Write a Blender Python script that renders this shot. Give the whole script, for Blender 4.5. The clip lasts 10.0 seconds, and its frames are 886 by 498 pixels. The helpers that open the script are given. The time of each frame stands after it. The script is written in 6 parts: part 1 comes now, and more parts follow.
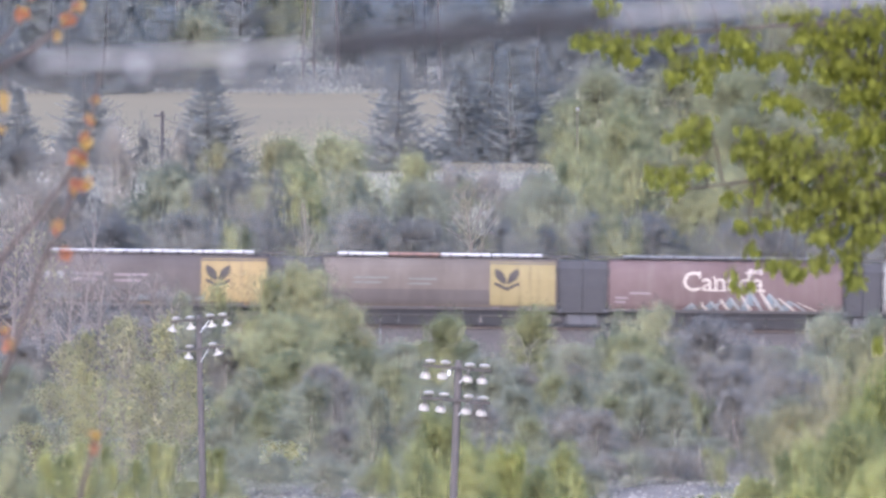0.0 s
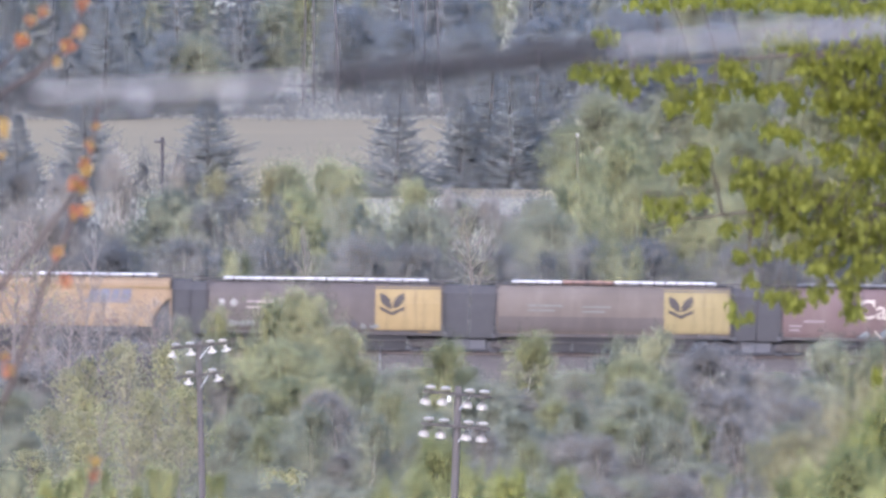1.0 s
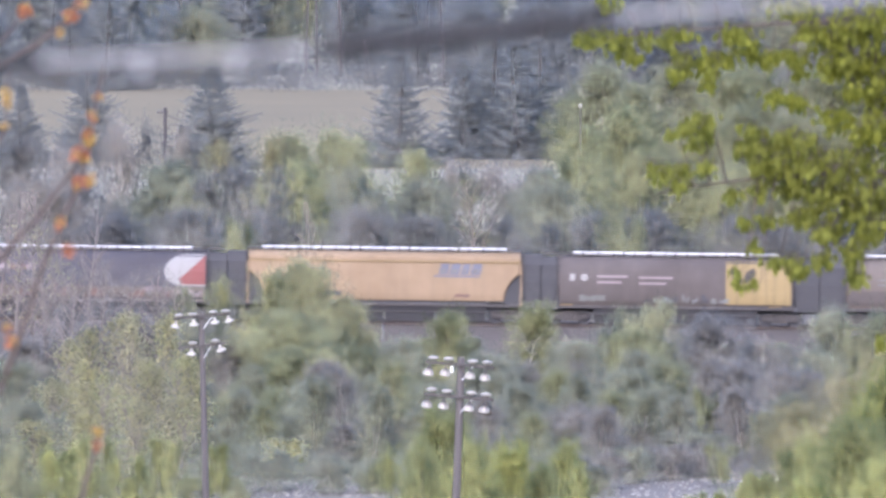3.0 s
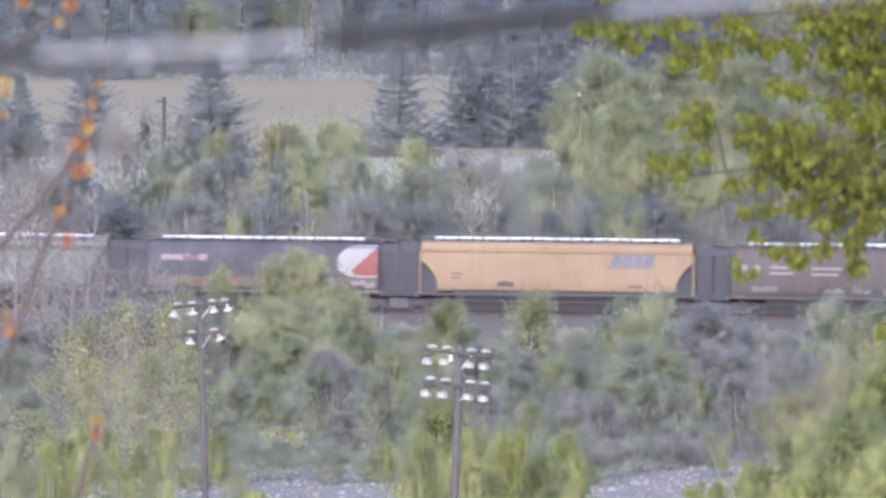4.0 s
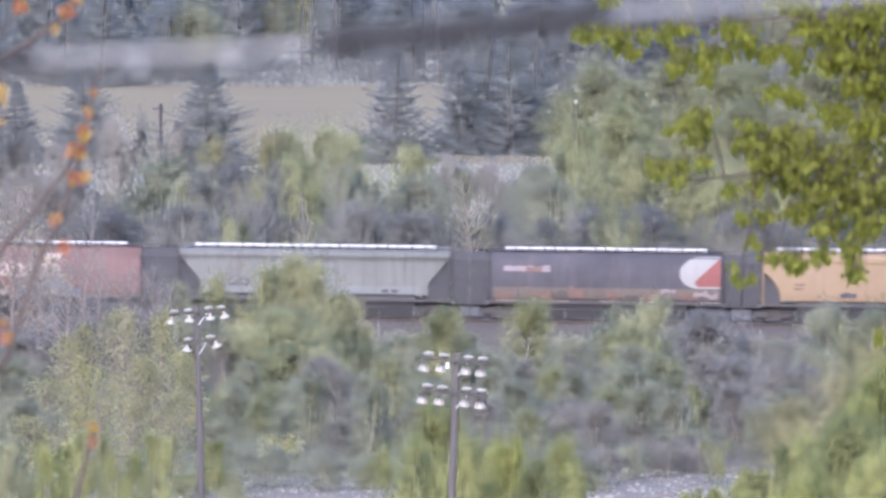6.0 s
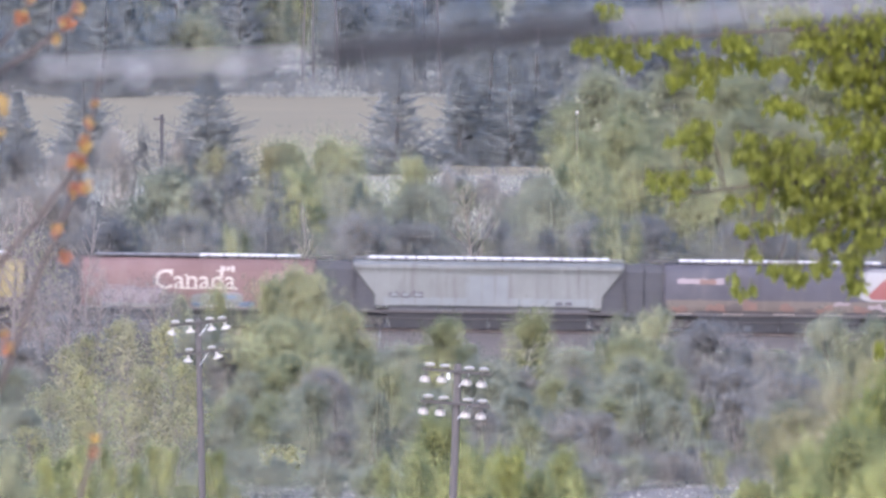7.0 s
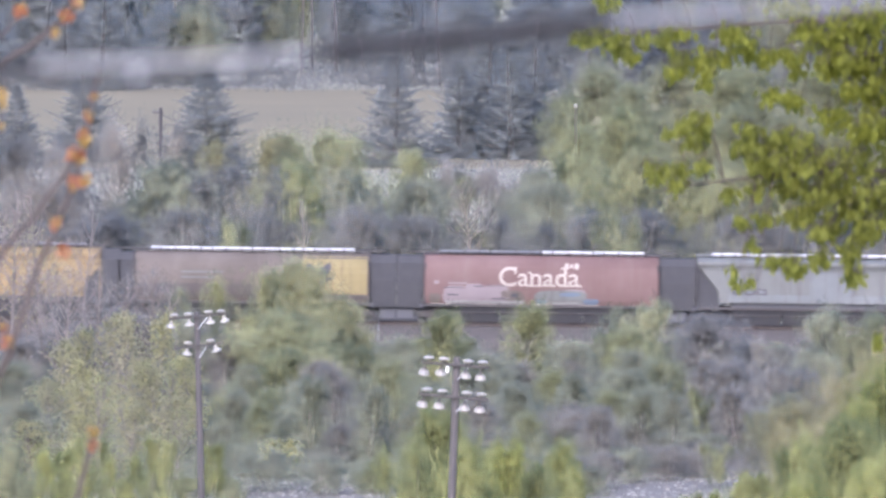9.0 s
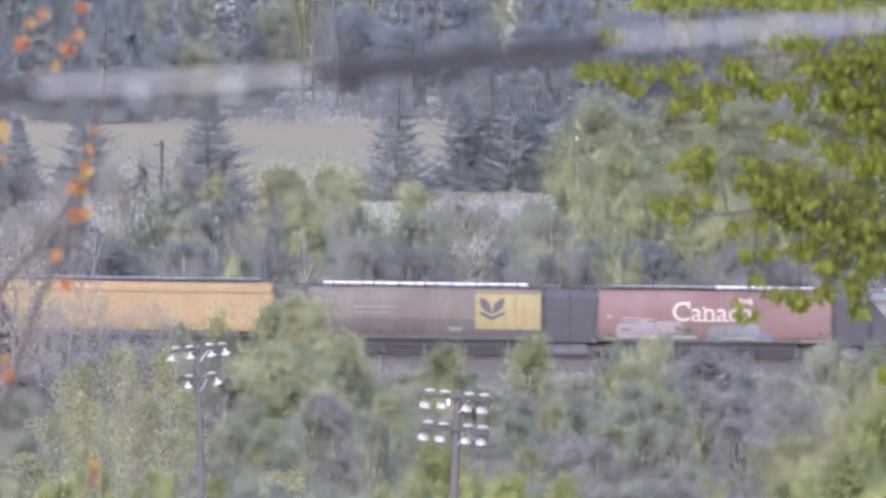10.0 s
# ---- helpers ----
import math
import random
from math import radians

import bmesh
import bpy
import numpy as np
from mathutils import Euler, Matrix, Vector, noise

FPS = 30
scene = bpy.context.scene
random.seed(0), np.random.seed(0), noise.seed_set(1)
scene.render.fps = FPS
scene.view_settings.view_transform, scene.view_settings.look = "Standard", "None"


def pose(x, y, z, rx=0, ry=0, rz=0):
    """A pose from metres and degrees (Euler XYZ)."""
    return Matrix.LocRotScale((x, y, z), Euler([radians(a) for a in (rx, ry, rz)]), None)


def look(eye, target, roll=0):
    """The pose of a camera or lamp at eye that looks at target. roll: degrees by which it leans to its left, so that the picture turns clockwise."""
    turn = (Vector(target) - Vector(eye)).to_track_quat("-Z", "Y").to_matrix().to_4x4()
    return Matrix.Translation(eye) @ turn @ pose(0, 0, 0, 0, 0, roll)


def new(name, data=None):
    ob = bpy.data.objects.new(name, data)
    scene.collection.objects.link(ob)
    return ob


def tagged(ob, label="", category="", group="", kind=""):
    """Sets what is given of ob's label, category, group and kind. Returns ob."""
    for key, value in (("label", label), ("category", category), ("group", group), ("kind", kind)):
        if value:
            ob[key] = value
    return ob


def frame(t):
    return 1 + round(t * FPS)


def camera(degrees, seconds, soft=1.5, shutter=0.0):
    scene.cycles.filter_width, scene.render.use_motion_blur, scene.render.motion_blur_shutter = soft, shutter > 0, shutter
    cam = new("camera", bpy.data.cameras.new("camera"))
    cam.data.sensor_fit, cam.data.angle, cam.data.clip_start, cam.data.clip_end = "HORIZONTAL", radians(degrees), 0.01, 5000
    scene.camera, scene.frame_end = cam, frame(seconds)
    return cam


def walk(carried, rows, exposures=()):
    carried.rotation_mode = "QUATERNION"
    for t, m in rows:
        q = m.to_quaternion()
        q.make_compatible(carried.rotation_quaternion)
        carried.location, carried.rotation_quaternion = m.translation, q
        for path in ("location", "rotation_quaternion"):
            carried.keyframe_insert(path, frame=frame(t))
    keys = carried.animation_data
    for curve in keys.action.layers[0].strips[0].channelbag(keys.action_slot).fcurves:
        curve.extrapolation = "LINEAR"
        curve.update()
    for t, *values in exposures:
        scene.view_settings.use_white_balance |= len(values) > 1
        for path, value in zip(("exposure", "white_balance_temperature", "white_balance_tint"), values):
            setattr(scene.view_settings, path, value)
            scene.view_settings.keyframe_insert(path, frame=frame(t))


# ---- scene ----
EXPO, KELVIN, TINT = 1.70, 5180, 27.5
SKY, SUN = 0.095, 1.35
# ---- camera: a long lens on a bluff, swayed a little by the wind ----
EYE = (0.0, 0.0, 28.0)
LENS = 5.0
MRAD = 1000.0 / 17956.0          # one unit of the sway table, in thousandths of a radian
cam = camera(LENS, 10.0, soft=3.0, shutter=0.5)
cam.data.dof.use_dof = True
cam.data.dof.focus_distance = 560.0
cam.data.dof.aperture_fstop = 24.0

SWAY = [(0.0, 3, 6), (0.5, 3, 25), (0.8, 3, 43), (1.0, 3, 52), (1.5, 3, 67.5), (2.0, 3, 69), (2.1, 4, 60), (2.5, 8, 18),
        (3.0, 8, 0), (4.5, 3, -28), (5.0, 0, -32.5), (5.2, 0, -23.5), (5.5, 0, -15.5), (7.0, 2, 12), (7.5, 5, 17), (8.0, 6, 9),
        (8.5, 3, -5), (9.0, 0, 0), (9.5, 2, 18), (9.8, 2, 46), (10.0, 2, 58)]


def aim(right, down):
    tilt = -(576.0 - down) * MRAD / 1000
    return pose(*EYE, 90 + math.degrees(tilt), 0, math.degrees(right * MRAD / 1000))


walk(cam, [(t, aim(a, b)) for t, a, b in SWAY], exposures=[(0.0, EXPO, KELVIN, TINT), (10.0, EXPO, KELVIN, TINT)])

# ---- daylight: hazy sky, high soft sun behind the viewer ----
SUN_FROM = Vector((-0.22, -1.0, 0.66)).normalized()
world = bpy.data.worlds.new("hazy_sky")
scene.world = world
world.use_nodes = True
wt = world.node_tree
sky = wt.nodes.new("ShaderNodeTexSky")
sky.sky_type = "NISHITA"
sky.sun_disc = False
sky.sun_elevation = math.asin(SUN_FROM.z)
sky.sun_rotation = math.atan2(SUN_FROM.x, SUN_FROM.y)
sky.air_density, sky.dust_density, sky.ozone_density = 1.6, 5.0, 2.0
wt.nodes["Background"].inputs["Strength"].default_value = SKY
wt.links.new(sky.outputs[0], wt.nodes["Background"].inputs["Color"])
sun = new("sun", bpy.data.lights.new("sun", "SUN"))
sun.data.energy, sun.data.angle, sun.data.color = SUN, radians(75), (1.0, 0.94, 0.85)
sun.matrix_world = look((-40, -62, 140), (-40 - SUN_FROM.x, -62 - SUN_FROM.y, 140 - SUN_FROM.z))


# ---- materials ----
def base_material(name, rough=0.7, metal=0.0, spec=0.5):
    m = bpy.data.materials.new(name)
    m.use_nodes = True
    b = m.node_tree.nodes["Principled BSDF"]
    b.inputs["Roughness"].default_value = rough
    b.inputs["Metallic"].default_value = metal
    b.inputs["Specular IOR Level"].default_value = spec
    return m, m.node_tree, b


def rgb(c):
    return (*c, 1.0)


def mixed(nt, fac, a, b, mode="MIX"):
    """Colour mix; fac, a and b are sockets or values."""
    n = nt.nodes.new("ShaderNodeMix")
    n.data_type, n.blend_type = "RGBA", mode
    for sock, v in ((n.inputs[0], fac), (n.inputs[6], a), (n.inputs[7], b)):
        if isinstance(v, bpy.types.NodeSocket):
            nt.links.new(v, sock)
        else:
            sock.default_value = v if not isinstance(v, tuple) else rgb(v[:3])
    return n.outputs[2]


def noise_of(nt, scale, detail=4.0, rough=0.6, stretch=(1, 1, 1), space="Object"):
    co = nt.nodes.new("ShaderNodeTexCoord")
    mp = nt.nodes.new("ShaderNodeMapping")
    mp.inputs["Scale"].default_value = stretch
    n = nt.nodes.new("ShaderNodeTexNoise")
    n.inputs["Scale"].default_value, n.inputs["Detail"].default_value, n.inputs["Roughness"].default_value = scale, detail, rough
    nt.links.new(co.outputs[space], mp.inputs[0])
    nt.links.new(mp.outputs[0], n.inputs["Vector"])
    return n.outputs["Fac"]


def ramp(nt, fac, lo, hi):
    n = nt.nodes.new("ShaderNodeMapRange")
    n.inputs["From Min"].default_value, n.inputs["From Max"].default_value = lo, hi
    nt.links.new(fac, n.inputs["Value"])
    return n.outputs["Result"]


def bump(nt, b, fac, strength=0.3, distance=0.02):
    n = nt.nodes.new("ShaderNodeBump")
    n.inputs["Strength"].default_value, n.inputs["Distance"].default_value = strength, distance
    nt.links.new(fac, n.inputs["Height"])
    nt.links.new(n.outputs[0], b.inputs["Normal"])


def surface(name, colour, second, scale=2.0, fine=25.0, rough=0.8, metal=0.0, relief=0.3, stretch=(1, 1, 1), space="Object", spec=0.5):
    """Two colours mingled by a broad and a fine grain, with relief."""
    m, nt, b = base_material(name, rough, metal, spec)
    broad = ramp(nt, noise_of(nt, scale, 5, 0.6, stretch, space), 0.35, 0.65)
    grain = noise_of(nt, fine, 3, 0.6, stretch, space)
    c = mixed(nt, broad, colour, second)
    c = mixed(nt, ramp(nt, grain, 0.3, 0.75), c, mixed(nt, 0.35, c, second), "MIX")
    nt.links.new(c, b.inputs["Base Color"])
    bump(nt, b, grain, relief)
    return m


def leaf_material(name, colour, second, through_it=0.5, rough=0.8, spec=0.05, airy=0.84):
    """Thin leaves: each its own shade, some light passing through; a blade stands for a spray of small leaves with gaps (airy)."""
    m, nt, b = base_material(name, rough, 0.0, spec)
    geo = nt.nodes.new("ShaderNodeNewGeometry")
    info = nt.nodes.new("ShaderNodeObjectInfo")
    c = mixed(nt, geo.outputs["Random Per Island"], colour, second)
    dull = tuple(0.5 * x + 0.5 * sum(second) / 3 for x in second)
    c = mixed(nt, ramp(nt, info.outputs["Random"], 0.0, 2.2), c, dull)
    nt.links.new(c, b.inputs["Base Color"])
    tr = nt.nodes.new("ShaderNodeBsdfTranslucent")
    nt.links.new(c, tr.inputs["Color"])
    mx = nt.nodes.new("ShaderNodeMixShader")
    mx.inputs[0].default_value = through_it
    out = nt.nodes["Material Output"]
    nt.links.new(b.outputs[0], mx.inputs[1])
    nt.links.new(tr.outputs[0], mx.inputs[2])
    gap = nt.nodes.new("ShaderNodeBsdfTransparent")
    thin = nt.nodes.new("ShaderNodeMixShader")
    thin.inputs[0].default_value = airy
    nt.links.new(mx.outputs[0], thin.inputs[1])
    nt.links.new(gap.outputs[0], thin.inputs[2])
    nt.links.new(thin.outputs[0], out.inputs["Surface"])
    return m


def paint(name, colour, dirt=(0.17, 0.15, 0.125), wear=0.5, rough=0.72, streak=1.0):
    """Weathered railway paint: vertical dirt streaks, soft fading and grime, in metres."""
    m, nt, b = base_material(name, rough, 0.0, 0.2)
    fade = ramp(nt, noise_of(nt, 0.35, 3), 0.3, 0.7)
    light = tuple(min(0.85, x * 1.18 + 0.015) for x in colour)
    c = mixed(nt, fade, colour, light)
    st = ramp(nt, noise_of(nt, 2.2, 4, 0.65, (1.0, 0.2, 0.09)), 0.52, 0.80)
    sc = nt.nodes.new("ShaderNodeMath")
    sc.operation = "MULTIPLY"
    nt.links.new(st, sc.inputs[0])
    sc.inputs[1].default_value = wear * streak
    c = mixed(nt, sc.outputs[0], c, dirt)
    sp = ramp(nt, noise_of(nt, 9.0, 5, 0.7), 0.58, 0.80)
    s2 = nt.nodes.new("ShaderNodeMath")
    s2.operation = "MULTIPLY"
    nt.links.new(sp, s2.inputs[0])
    s2.inputs[1].default_value = wear
    c = mixed(nt, s2.outputs[0], c, dirt)
    nt.links.new(c, b.inputs["Base Color"])
    return m


M = {
    "lime": leaf_material("lime_leaves", (0.53, 0.548, 0.185), (0.503, 0.521, 0.176)),
    "green": leaf_material("green_leaves", (0.497, 0.51, 0.262), (0.472, 0.484, 0.249)),
    "fresh": leaf_material("young_leaves", (0.51, 0.512, 0.25), (0.484, 0.486, 0.237)),
    "olive": leaf_material("olive_leaves", (0.485, 0.455, 0.245), (0.461, 0.432, 0.233)),
    "dark_pole": surface("tarred_timber", (0.05, 0.047, 0.05), (0.04, 0.037, 0.04), 1.0, 14, 0.85, 0, 0.4, (1, 1, 0.1)),
    "sage": leaf_material("sage_leaves", (0.458, 0.472, 0.315), (0.435, 0.448, 0.299)),
    "bud": leaf_material("budding_twigs", (0.465, 0.436, 0.365), (0.442, 0.414, 0.347)),
    "straw": leaf_material("yellow_catkins", (0.49, 0.475, 0.215), (0.44, 0.42, 0.215), airy=0.3),
    "needle": leaf_material("dark_needles", (0.372, 0.4, 0.385), (0.353, 0.38, 0.366)),
    "bark": surface("bark", (0.2, 0.19, 0.18), (0.24, 0.228, 0.22), 3, 30, 0.9),
    # Hedge brush colour; on the woods behind the railway it paints in shade.
    "thicket": leaf_material("thicket_and_shade_leaves", (0.385, 0.378, 0.33), (0.366, 0.359, 0.314)),
    "twig_bark": surface("twig_bark", (0.085, 0.066, 0.056), (0.06, 0.048, 0.042), 20, 120, 0.85),
    "grey_bark": surface("grey_bark", (0.19, 0.168, 0.152), (0.15, 0.132, 0.12), 3, 30, 0.85),
    "earth": surface("meadow_earth", (0.26, 0.255, 0.19), (0.22, 0.21, 0.17), 0.12, 2.0, 0.95, 0, 0.5, spec=0.03),
    "field": surface("dry_field", (0.225, 0.199, 0.134), (0.197, 0.176, 0.122), 0.03, 0.9, 0.95, 0, 0.5, spec=0.03),
    "ballast": surface("ballast", (0.094, 0.084, 0.074), (0.112, 0.1, 0.088), 0.8, 9, 0.95, 0, 0.8, spec=0.03),
    "gravel": surface("river_gravel", (0.20, 0.192, 0.176), (0.155, 0.149, 0.138), 0.5, 5, 0.9, 0, 0.8, spec=0.03),
    "stone": surface("pale_stone", (0.36, 0.35, 0.325), (0.22, 0.215, 0.195), 0.7, 6, 0.8, 0, 0.5, spec=0.03),
    "rail": surface("rail_steel", (0.07, 0.06, 0.057), (0.09, 0.078, 0.07), 3, 20, 0.85, 0.0, spec=0.03),
    "sleeper": surface("sleeper_timber", (0.075, 0.068, 0.066), (0.1, 0.09, 0.085), 3, 20, 0.9, spec=0.03),
    "pole": surface("treated_timber", (0.09, 0.082, 0.08), (0.07, 0.063, 0.062), 1.0, 14, 0.85, 0, 0.4, (1, 1, 0.1)),
    "galv": surface("galvanised_steel", (0.567, 0.58, 0.592), (0.756, 0.769, 0.781), 4, 30, 0.4, 0.6),
    "reflector": surface("spun_aluminium", (0.397, 0.376, 0.332), (0.332, 0.316, 0.284), 3, 20, 0.45, 0.1),
    "black": surface("weathered_black", (0.055, 0.051, 0.05), (0.07, 0.065, 0.06), 2, 20, 0.9, spec=0.05),
    # Iron darkened to paint in the shade at the car ends.
    "shade_iron": surface("shade_coloured_iron", (0.055, 0.056, 0.06), (0.064, 0.064, 0.067), 2, 15, 0.9, 0, 0.3, (1, 1, 1), "Object", 0.1),
    # Paler, bluer iron for the undercarriage: distance haze put into its colour.
    "underframe": surface("haze_lifted_steel", (0.09, 0.093, 0.104), (0.1, 0.101, 0.108), 2, 15, 0.9, spec=0.05),
    "iron": surface("dark_iron", (0.066, 0.062, 0.062), (0.08, 0.075, 0.073), 2, 15, 0.9, spec=0.08),
    "dull_roof": surface("dull_roof_steel", (0.18, 0.18, 0.184), (0.135, 0.135, 0.139), 1.2, 8, 0.7, 0, 0.2, spec=0.1),
    "white": paint("white_paint", (0.21, 0.207, 0.2), wear=0.25),
    "hatch": surface("hatch_lid", (0.6, 0.585, 0.56), (0.5, 0.49, 0.47), 1.2, 8, 0.5),
    "hatch_rust": surface("rusty_hatch_lid", (0.283, 0.163, 0.117), (0.216, 0.118, 0.0837), 1.2, 8, 0.6),
    "buff": paint("buff_paint", (0.208, 0.159, 0.0721), dirt=(0.107, 0.0842, 0.0612), wear=0.75),
    "cream": paint("cream_paint", (0.335, 0.3, 0.262), wear=0.3),
    "spray_blue": paint("blue_spray_paint", (0.095, 0.125, 0.165), wear=0.25),
    "maroon": paint("maroon_paint", (0.0972, 0.0687, 0.0656), wear=0.45),
    "red": paint("faded_red_paint", (0.12, 0.077, 0.07), wear=0.35),
    "bright_red": paint("signal_red_paint", (0.157, 0.0583, 0.052), wear=0.2),
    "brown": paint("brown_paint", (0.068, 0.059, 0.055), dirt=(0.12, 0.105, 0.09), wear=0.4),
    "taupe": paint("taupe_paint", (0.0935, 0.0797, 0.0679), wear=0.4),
    "charcoal": paint("charcoal_paint", (0.051, 0.0494, 0.0573), wear=0.25),
    "orange": paint("orange_paint", (0.2, 0.147, 0.09), dirt=(0.14, 0.108, 0.078), wear=0.4),
    "amber": paint("amber_paint", (0.205, 0.152, 0.075), dirt=(0.15, 0.115, 0.075), wear=0.35),
    "yellow": paint("yellow_paint", (0.187, 0.155, 0.072), dirt=(0.1, 0.085, 0.055), wear=0.75),
    "grey": paint("grey_paint", (0.122, 0.127, 0.119), dirt=(0.072, 0.064, 0.06), wear=0.8),
    "patch": paint("pale_grey_patch", (0.132, 0.142, 0.143), dirt=(0.12, 0.112, 0.105), wear=0.3),
    "blue": paint("faded_blue_paint", (0.098, 0.105, 0.135), wear=0.25),
    "ice": paint("pale_blue_paint", (0.19, 0.205, 0.21), wear=0.4),
    "steel_blue": paint("steel_blue_paint", (0.115, 0.14, 0.155), wear=0.3),
    "mauve": paint("mauve_spray_paint", (0.175, 0.148, 0.152), wear=0.3),
    "rust": surface("rust", (0.162, 0.099, 0.0756), (0.117, 0.081, 0.0684), 1.5, 12, 0.9),
    "sheath": surface("weathered_aluminium_wire", (0.275, 0.275, 0.272), (0.255, 0.255, 0.253), 6, 40, 0.6),
    "sleeve": surface("black_cable_sleeve", (0.03, 0.03, 0.032), (0.036, 0.036, 0.036), 25, 200, 0.95, 0, 0.3, (1, 1, 1), "Object", 0.1),
    # Water coloured pale so that each drop carries a painted sun glint.
    "drop": surface("glint_pale_water", (0.36, 0.36, 0.36), (0.38, 0.38, 0.38), 60, 300, 0.15),
    "catkin": leaf_material("orange_catkins", (0.46, 0.17, 0.06), (0.36, 0.13, 0.05), 0.3, 0.6, 0.2, airy=0.0),
    "golden": leaf_material("golden_petals", (0.55, 0.36, 0.06), (0.46, 0.29, 0.05), 0.3, airy=0.0),
    "poplar": leaf_material("fresh_poplar_leaf", (0.27, 0.288, 0.03), (0.195, 0.212, 0.026), 0.62, 0.6, 0.2, airy=0.0),
}


# ---- building tools ----
def mesh_from(name, verts, faces, mats, index=None, smooth=False):
    me = bpy.data.meshes.new(name)
    me.from_pydata([tuple(v) for v in verts], [], [tuple(f) for f in faces])
    for m in mats if isinstance(mats, (list, tuple)) else [mats]:
        me.materials.append(M[m])
    if index is not None:
        me.polygons.foreach_set("material_index", index)
    if smooth:
        me.polygons.foreach_set("use_smooth", [True] * len(me.polygons))
        me.set_sharp_from_angle(angle=radians(40))
    me.update()
    return me


class Geo:
    """Vertices and faces gathered for one mesh."""

    def __init__(self):
        self.v, self.f = [], []

    def add(self, verts, faces):
        n = len(self.v)
        self.v += [tuple(p) for p in verts]
        self.f += [tuple(i + n for i in f) for f in faces]
        return self

    def box(self, lo, hi, bevel=0.0):
        (x0, y0, z0), (x1, y1, z1) = lo, hi
        if bevel <= 0:
            v = [(x, y, z) for z in (z0, z1) for x, y in ((x0, y0), (x1, y0), (x1, y1), (x0, y1))]
            return self.add(v, [(3, 2, 1, 0), (4, 5, 6, 7), (0, 1, 5, 4), (1, 2, 6, 5), (2, 3, 7, 6), (3, 0, 4, 7)])
        rings = []
        for z, d in ((z0, bevel), (z0 + bevel, 0), (z1 - bevel, 0), (z1, bevel)):
            rings.append([(x0 + bevel, y0 + d, z), (x1 - bevel, y0 + d, z), (x1 - d, y0 + bevel, z), (x1 - d, y1 - bevel, z),
                          (x1 - bevel, y1 - d, z), (x0 + bevel, y1 - d, z), (x0 + d, y1 - bevel, z), (x0 + d, y0 + bevel, z)])
        return self.loft(rings, True)

    def loft(self, rings, caps=True):
        n = len(rings[0])
        v = [p for r in rings for p in r]
        f = [(k * n + i, k * n + (i + 1) % n, (k + 1) * n + (i + 1) % n, (k + 1) * n + i)
             for k in range(len(rings) - 1) for i in range(n)]
        if caps:
            f += [tuple(reversed(range(n))), tuple(range((len(rings) - 1) * n, len(rings) * n))]
        return self.add(v, f)

    def tube(self, path, radii, sides=6):
        path = [Vector(p) for p in path]
        if not isinstance(radii, (list, tuple)):
            radii = [radii] * len(path)
        rings = []
        for i, p in enumerate(path):
            d = (path[min(i + 1, len(path) - 1)] - path[max(i - 1, 0)]).normalized()
            a = d.cross(Vector((0.31, 0.17, 0.93)) if abs(d.z) < 0.9 else Vector((1, 0, 0))).normalized()
            b = d.cross(a)
            rings.append([p + radii[i] * (math.cos(2 * math.pi * k / sides) * a + math.sin(2 * math.pi * k / sides) * b) for k in range(sides)])
        return self.loft(rings)

    def turned(self, rows, centre=(0, 0, 0), axis="z", sides=14):
        """A turned shape: rows of (radius, height) along an axis."""
        rings = []
        for r, h in rows:
            ring = []
            for k in range(sides):
                c, s = r * math.cos(2 * math.pi * k / sides), r * math.sin(2 * math.pi * k / sides)
                p = (c, s, h) if axis == "z" else ((c, h, s) if axis == "y" else (h, c, s))
                ring.append((p[0] + centre[0], p[1] + centre[1], p[2] + centre[2]))
            rings.append(ring)
        return self.loft(rings)

    def mesh(self, name, mat, smooth=False):
        return mesh_from(name, self.v, self.f, mat, smooth=smooth)


def part(name, geo, mat, parent, label="", smooth=False):
    ob = new(name, geo if isinstance(geo, bpy.types.Mesh) else geo.mesh(name, mat, smooth))
    ob.parent = parent
    if label:
        ob["label"] = label
    return ob


def thing(name, m, label, category, group="", kind=""):
    ob = new(name)
    ob.empty_display_size = 0.3
    ob.matrix_basis = m
    return tagged(ob, label, category, group, kind)


# ---- the lie of the land ----
LAND_Y = [-60, 12, 60, 200, 330, 470, 505, 560, 612, 621, 628.5, 639.5, 646, 654, 700, 820, 1000, 1050, 1300, 1800, 4600]
LAND_Z = [26.4, 26.4, 17, 2, 0, -0.2, 0.2, 0.5, 0.9, 1.2, 2.88, 2.88, 2.78, 1.9, 3.5, 8.8, 10.2, 10.8, 18, 60, 300]
GRADE = 0.0128
TRACK_Y = 634.0


def rail_z(x):
    return 3.09 - GRADE * x


def land(x, y):
    z = float(np.interp(y, LAND_Y, LAND_Z))
    w = float(np.interp(y, [540, 615, 650, 760], [0, 1, 1, 0]))
    z -= GRADE * max(-150.0, min(150.0, x)) * w
    rough = float(np.interp(y, [0, 20, 300, 600, 620, 648, 700, 1050, 1300], [0, 0.3, 0.35, 0.3, 0, 0, 0.3, 0.3, 1.5]))
    return z + rough * noise.noise((x * 0.06, y * 0.06, 3.1)) if rough else z


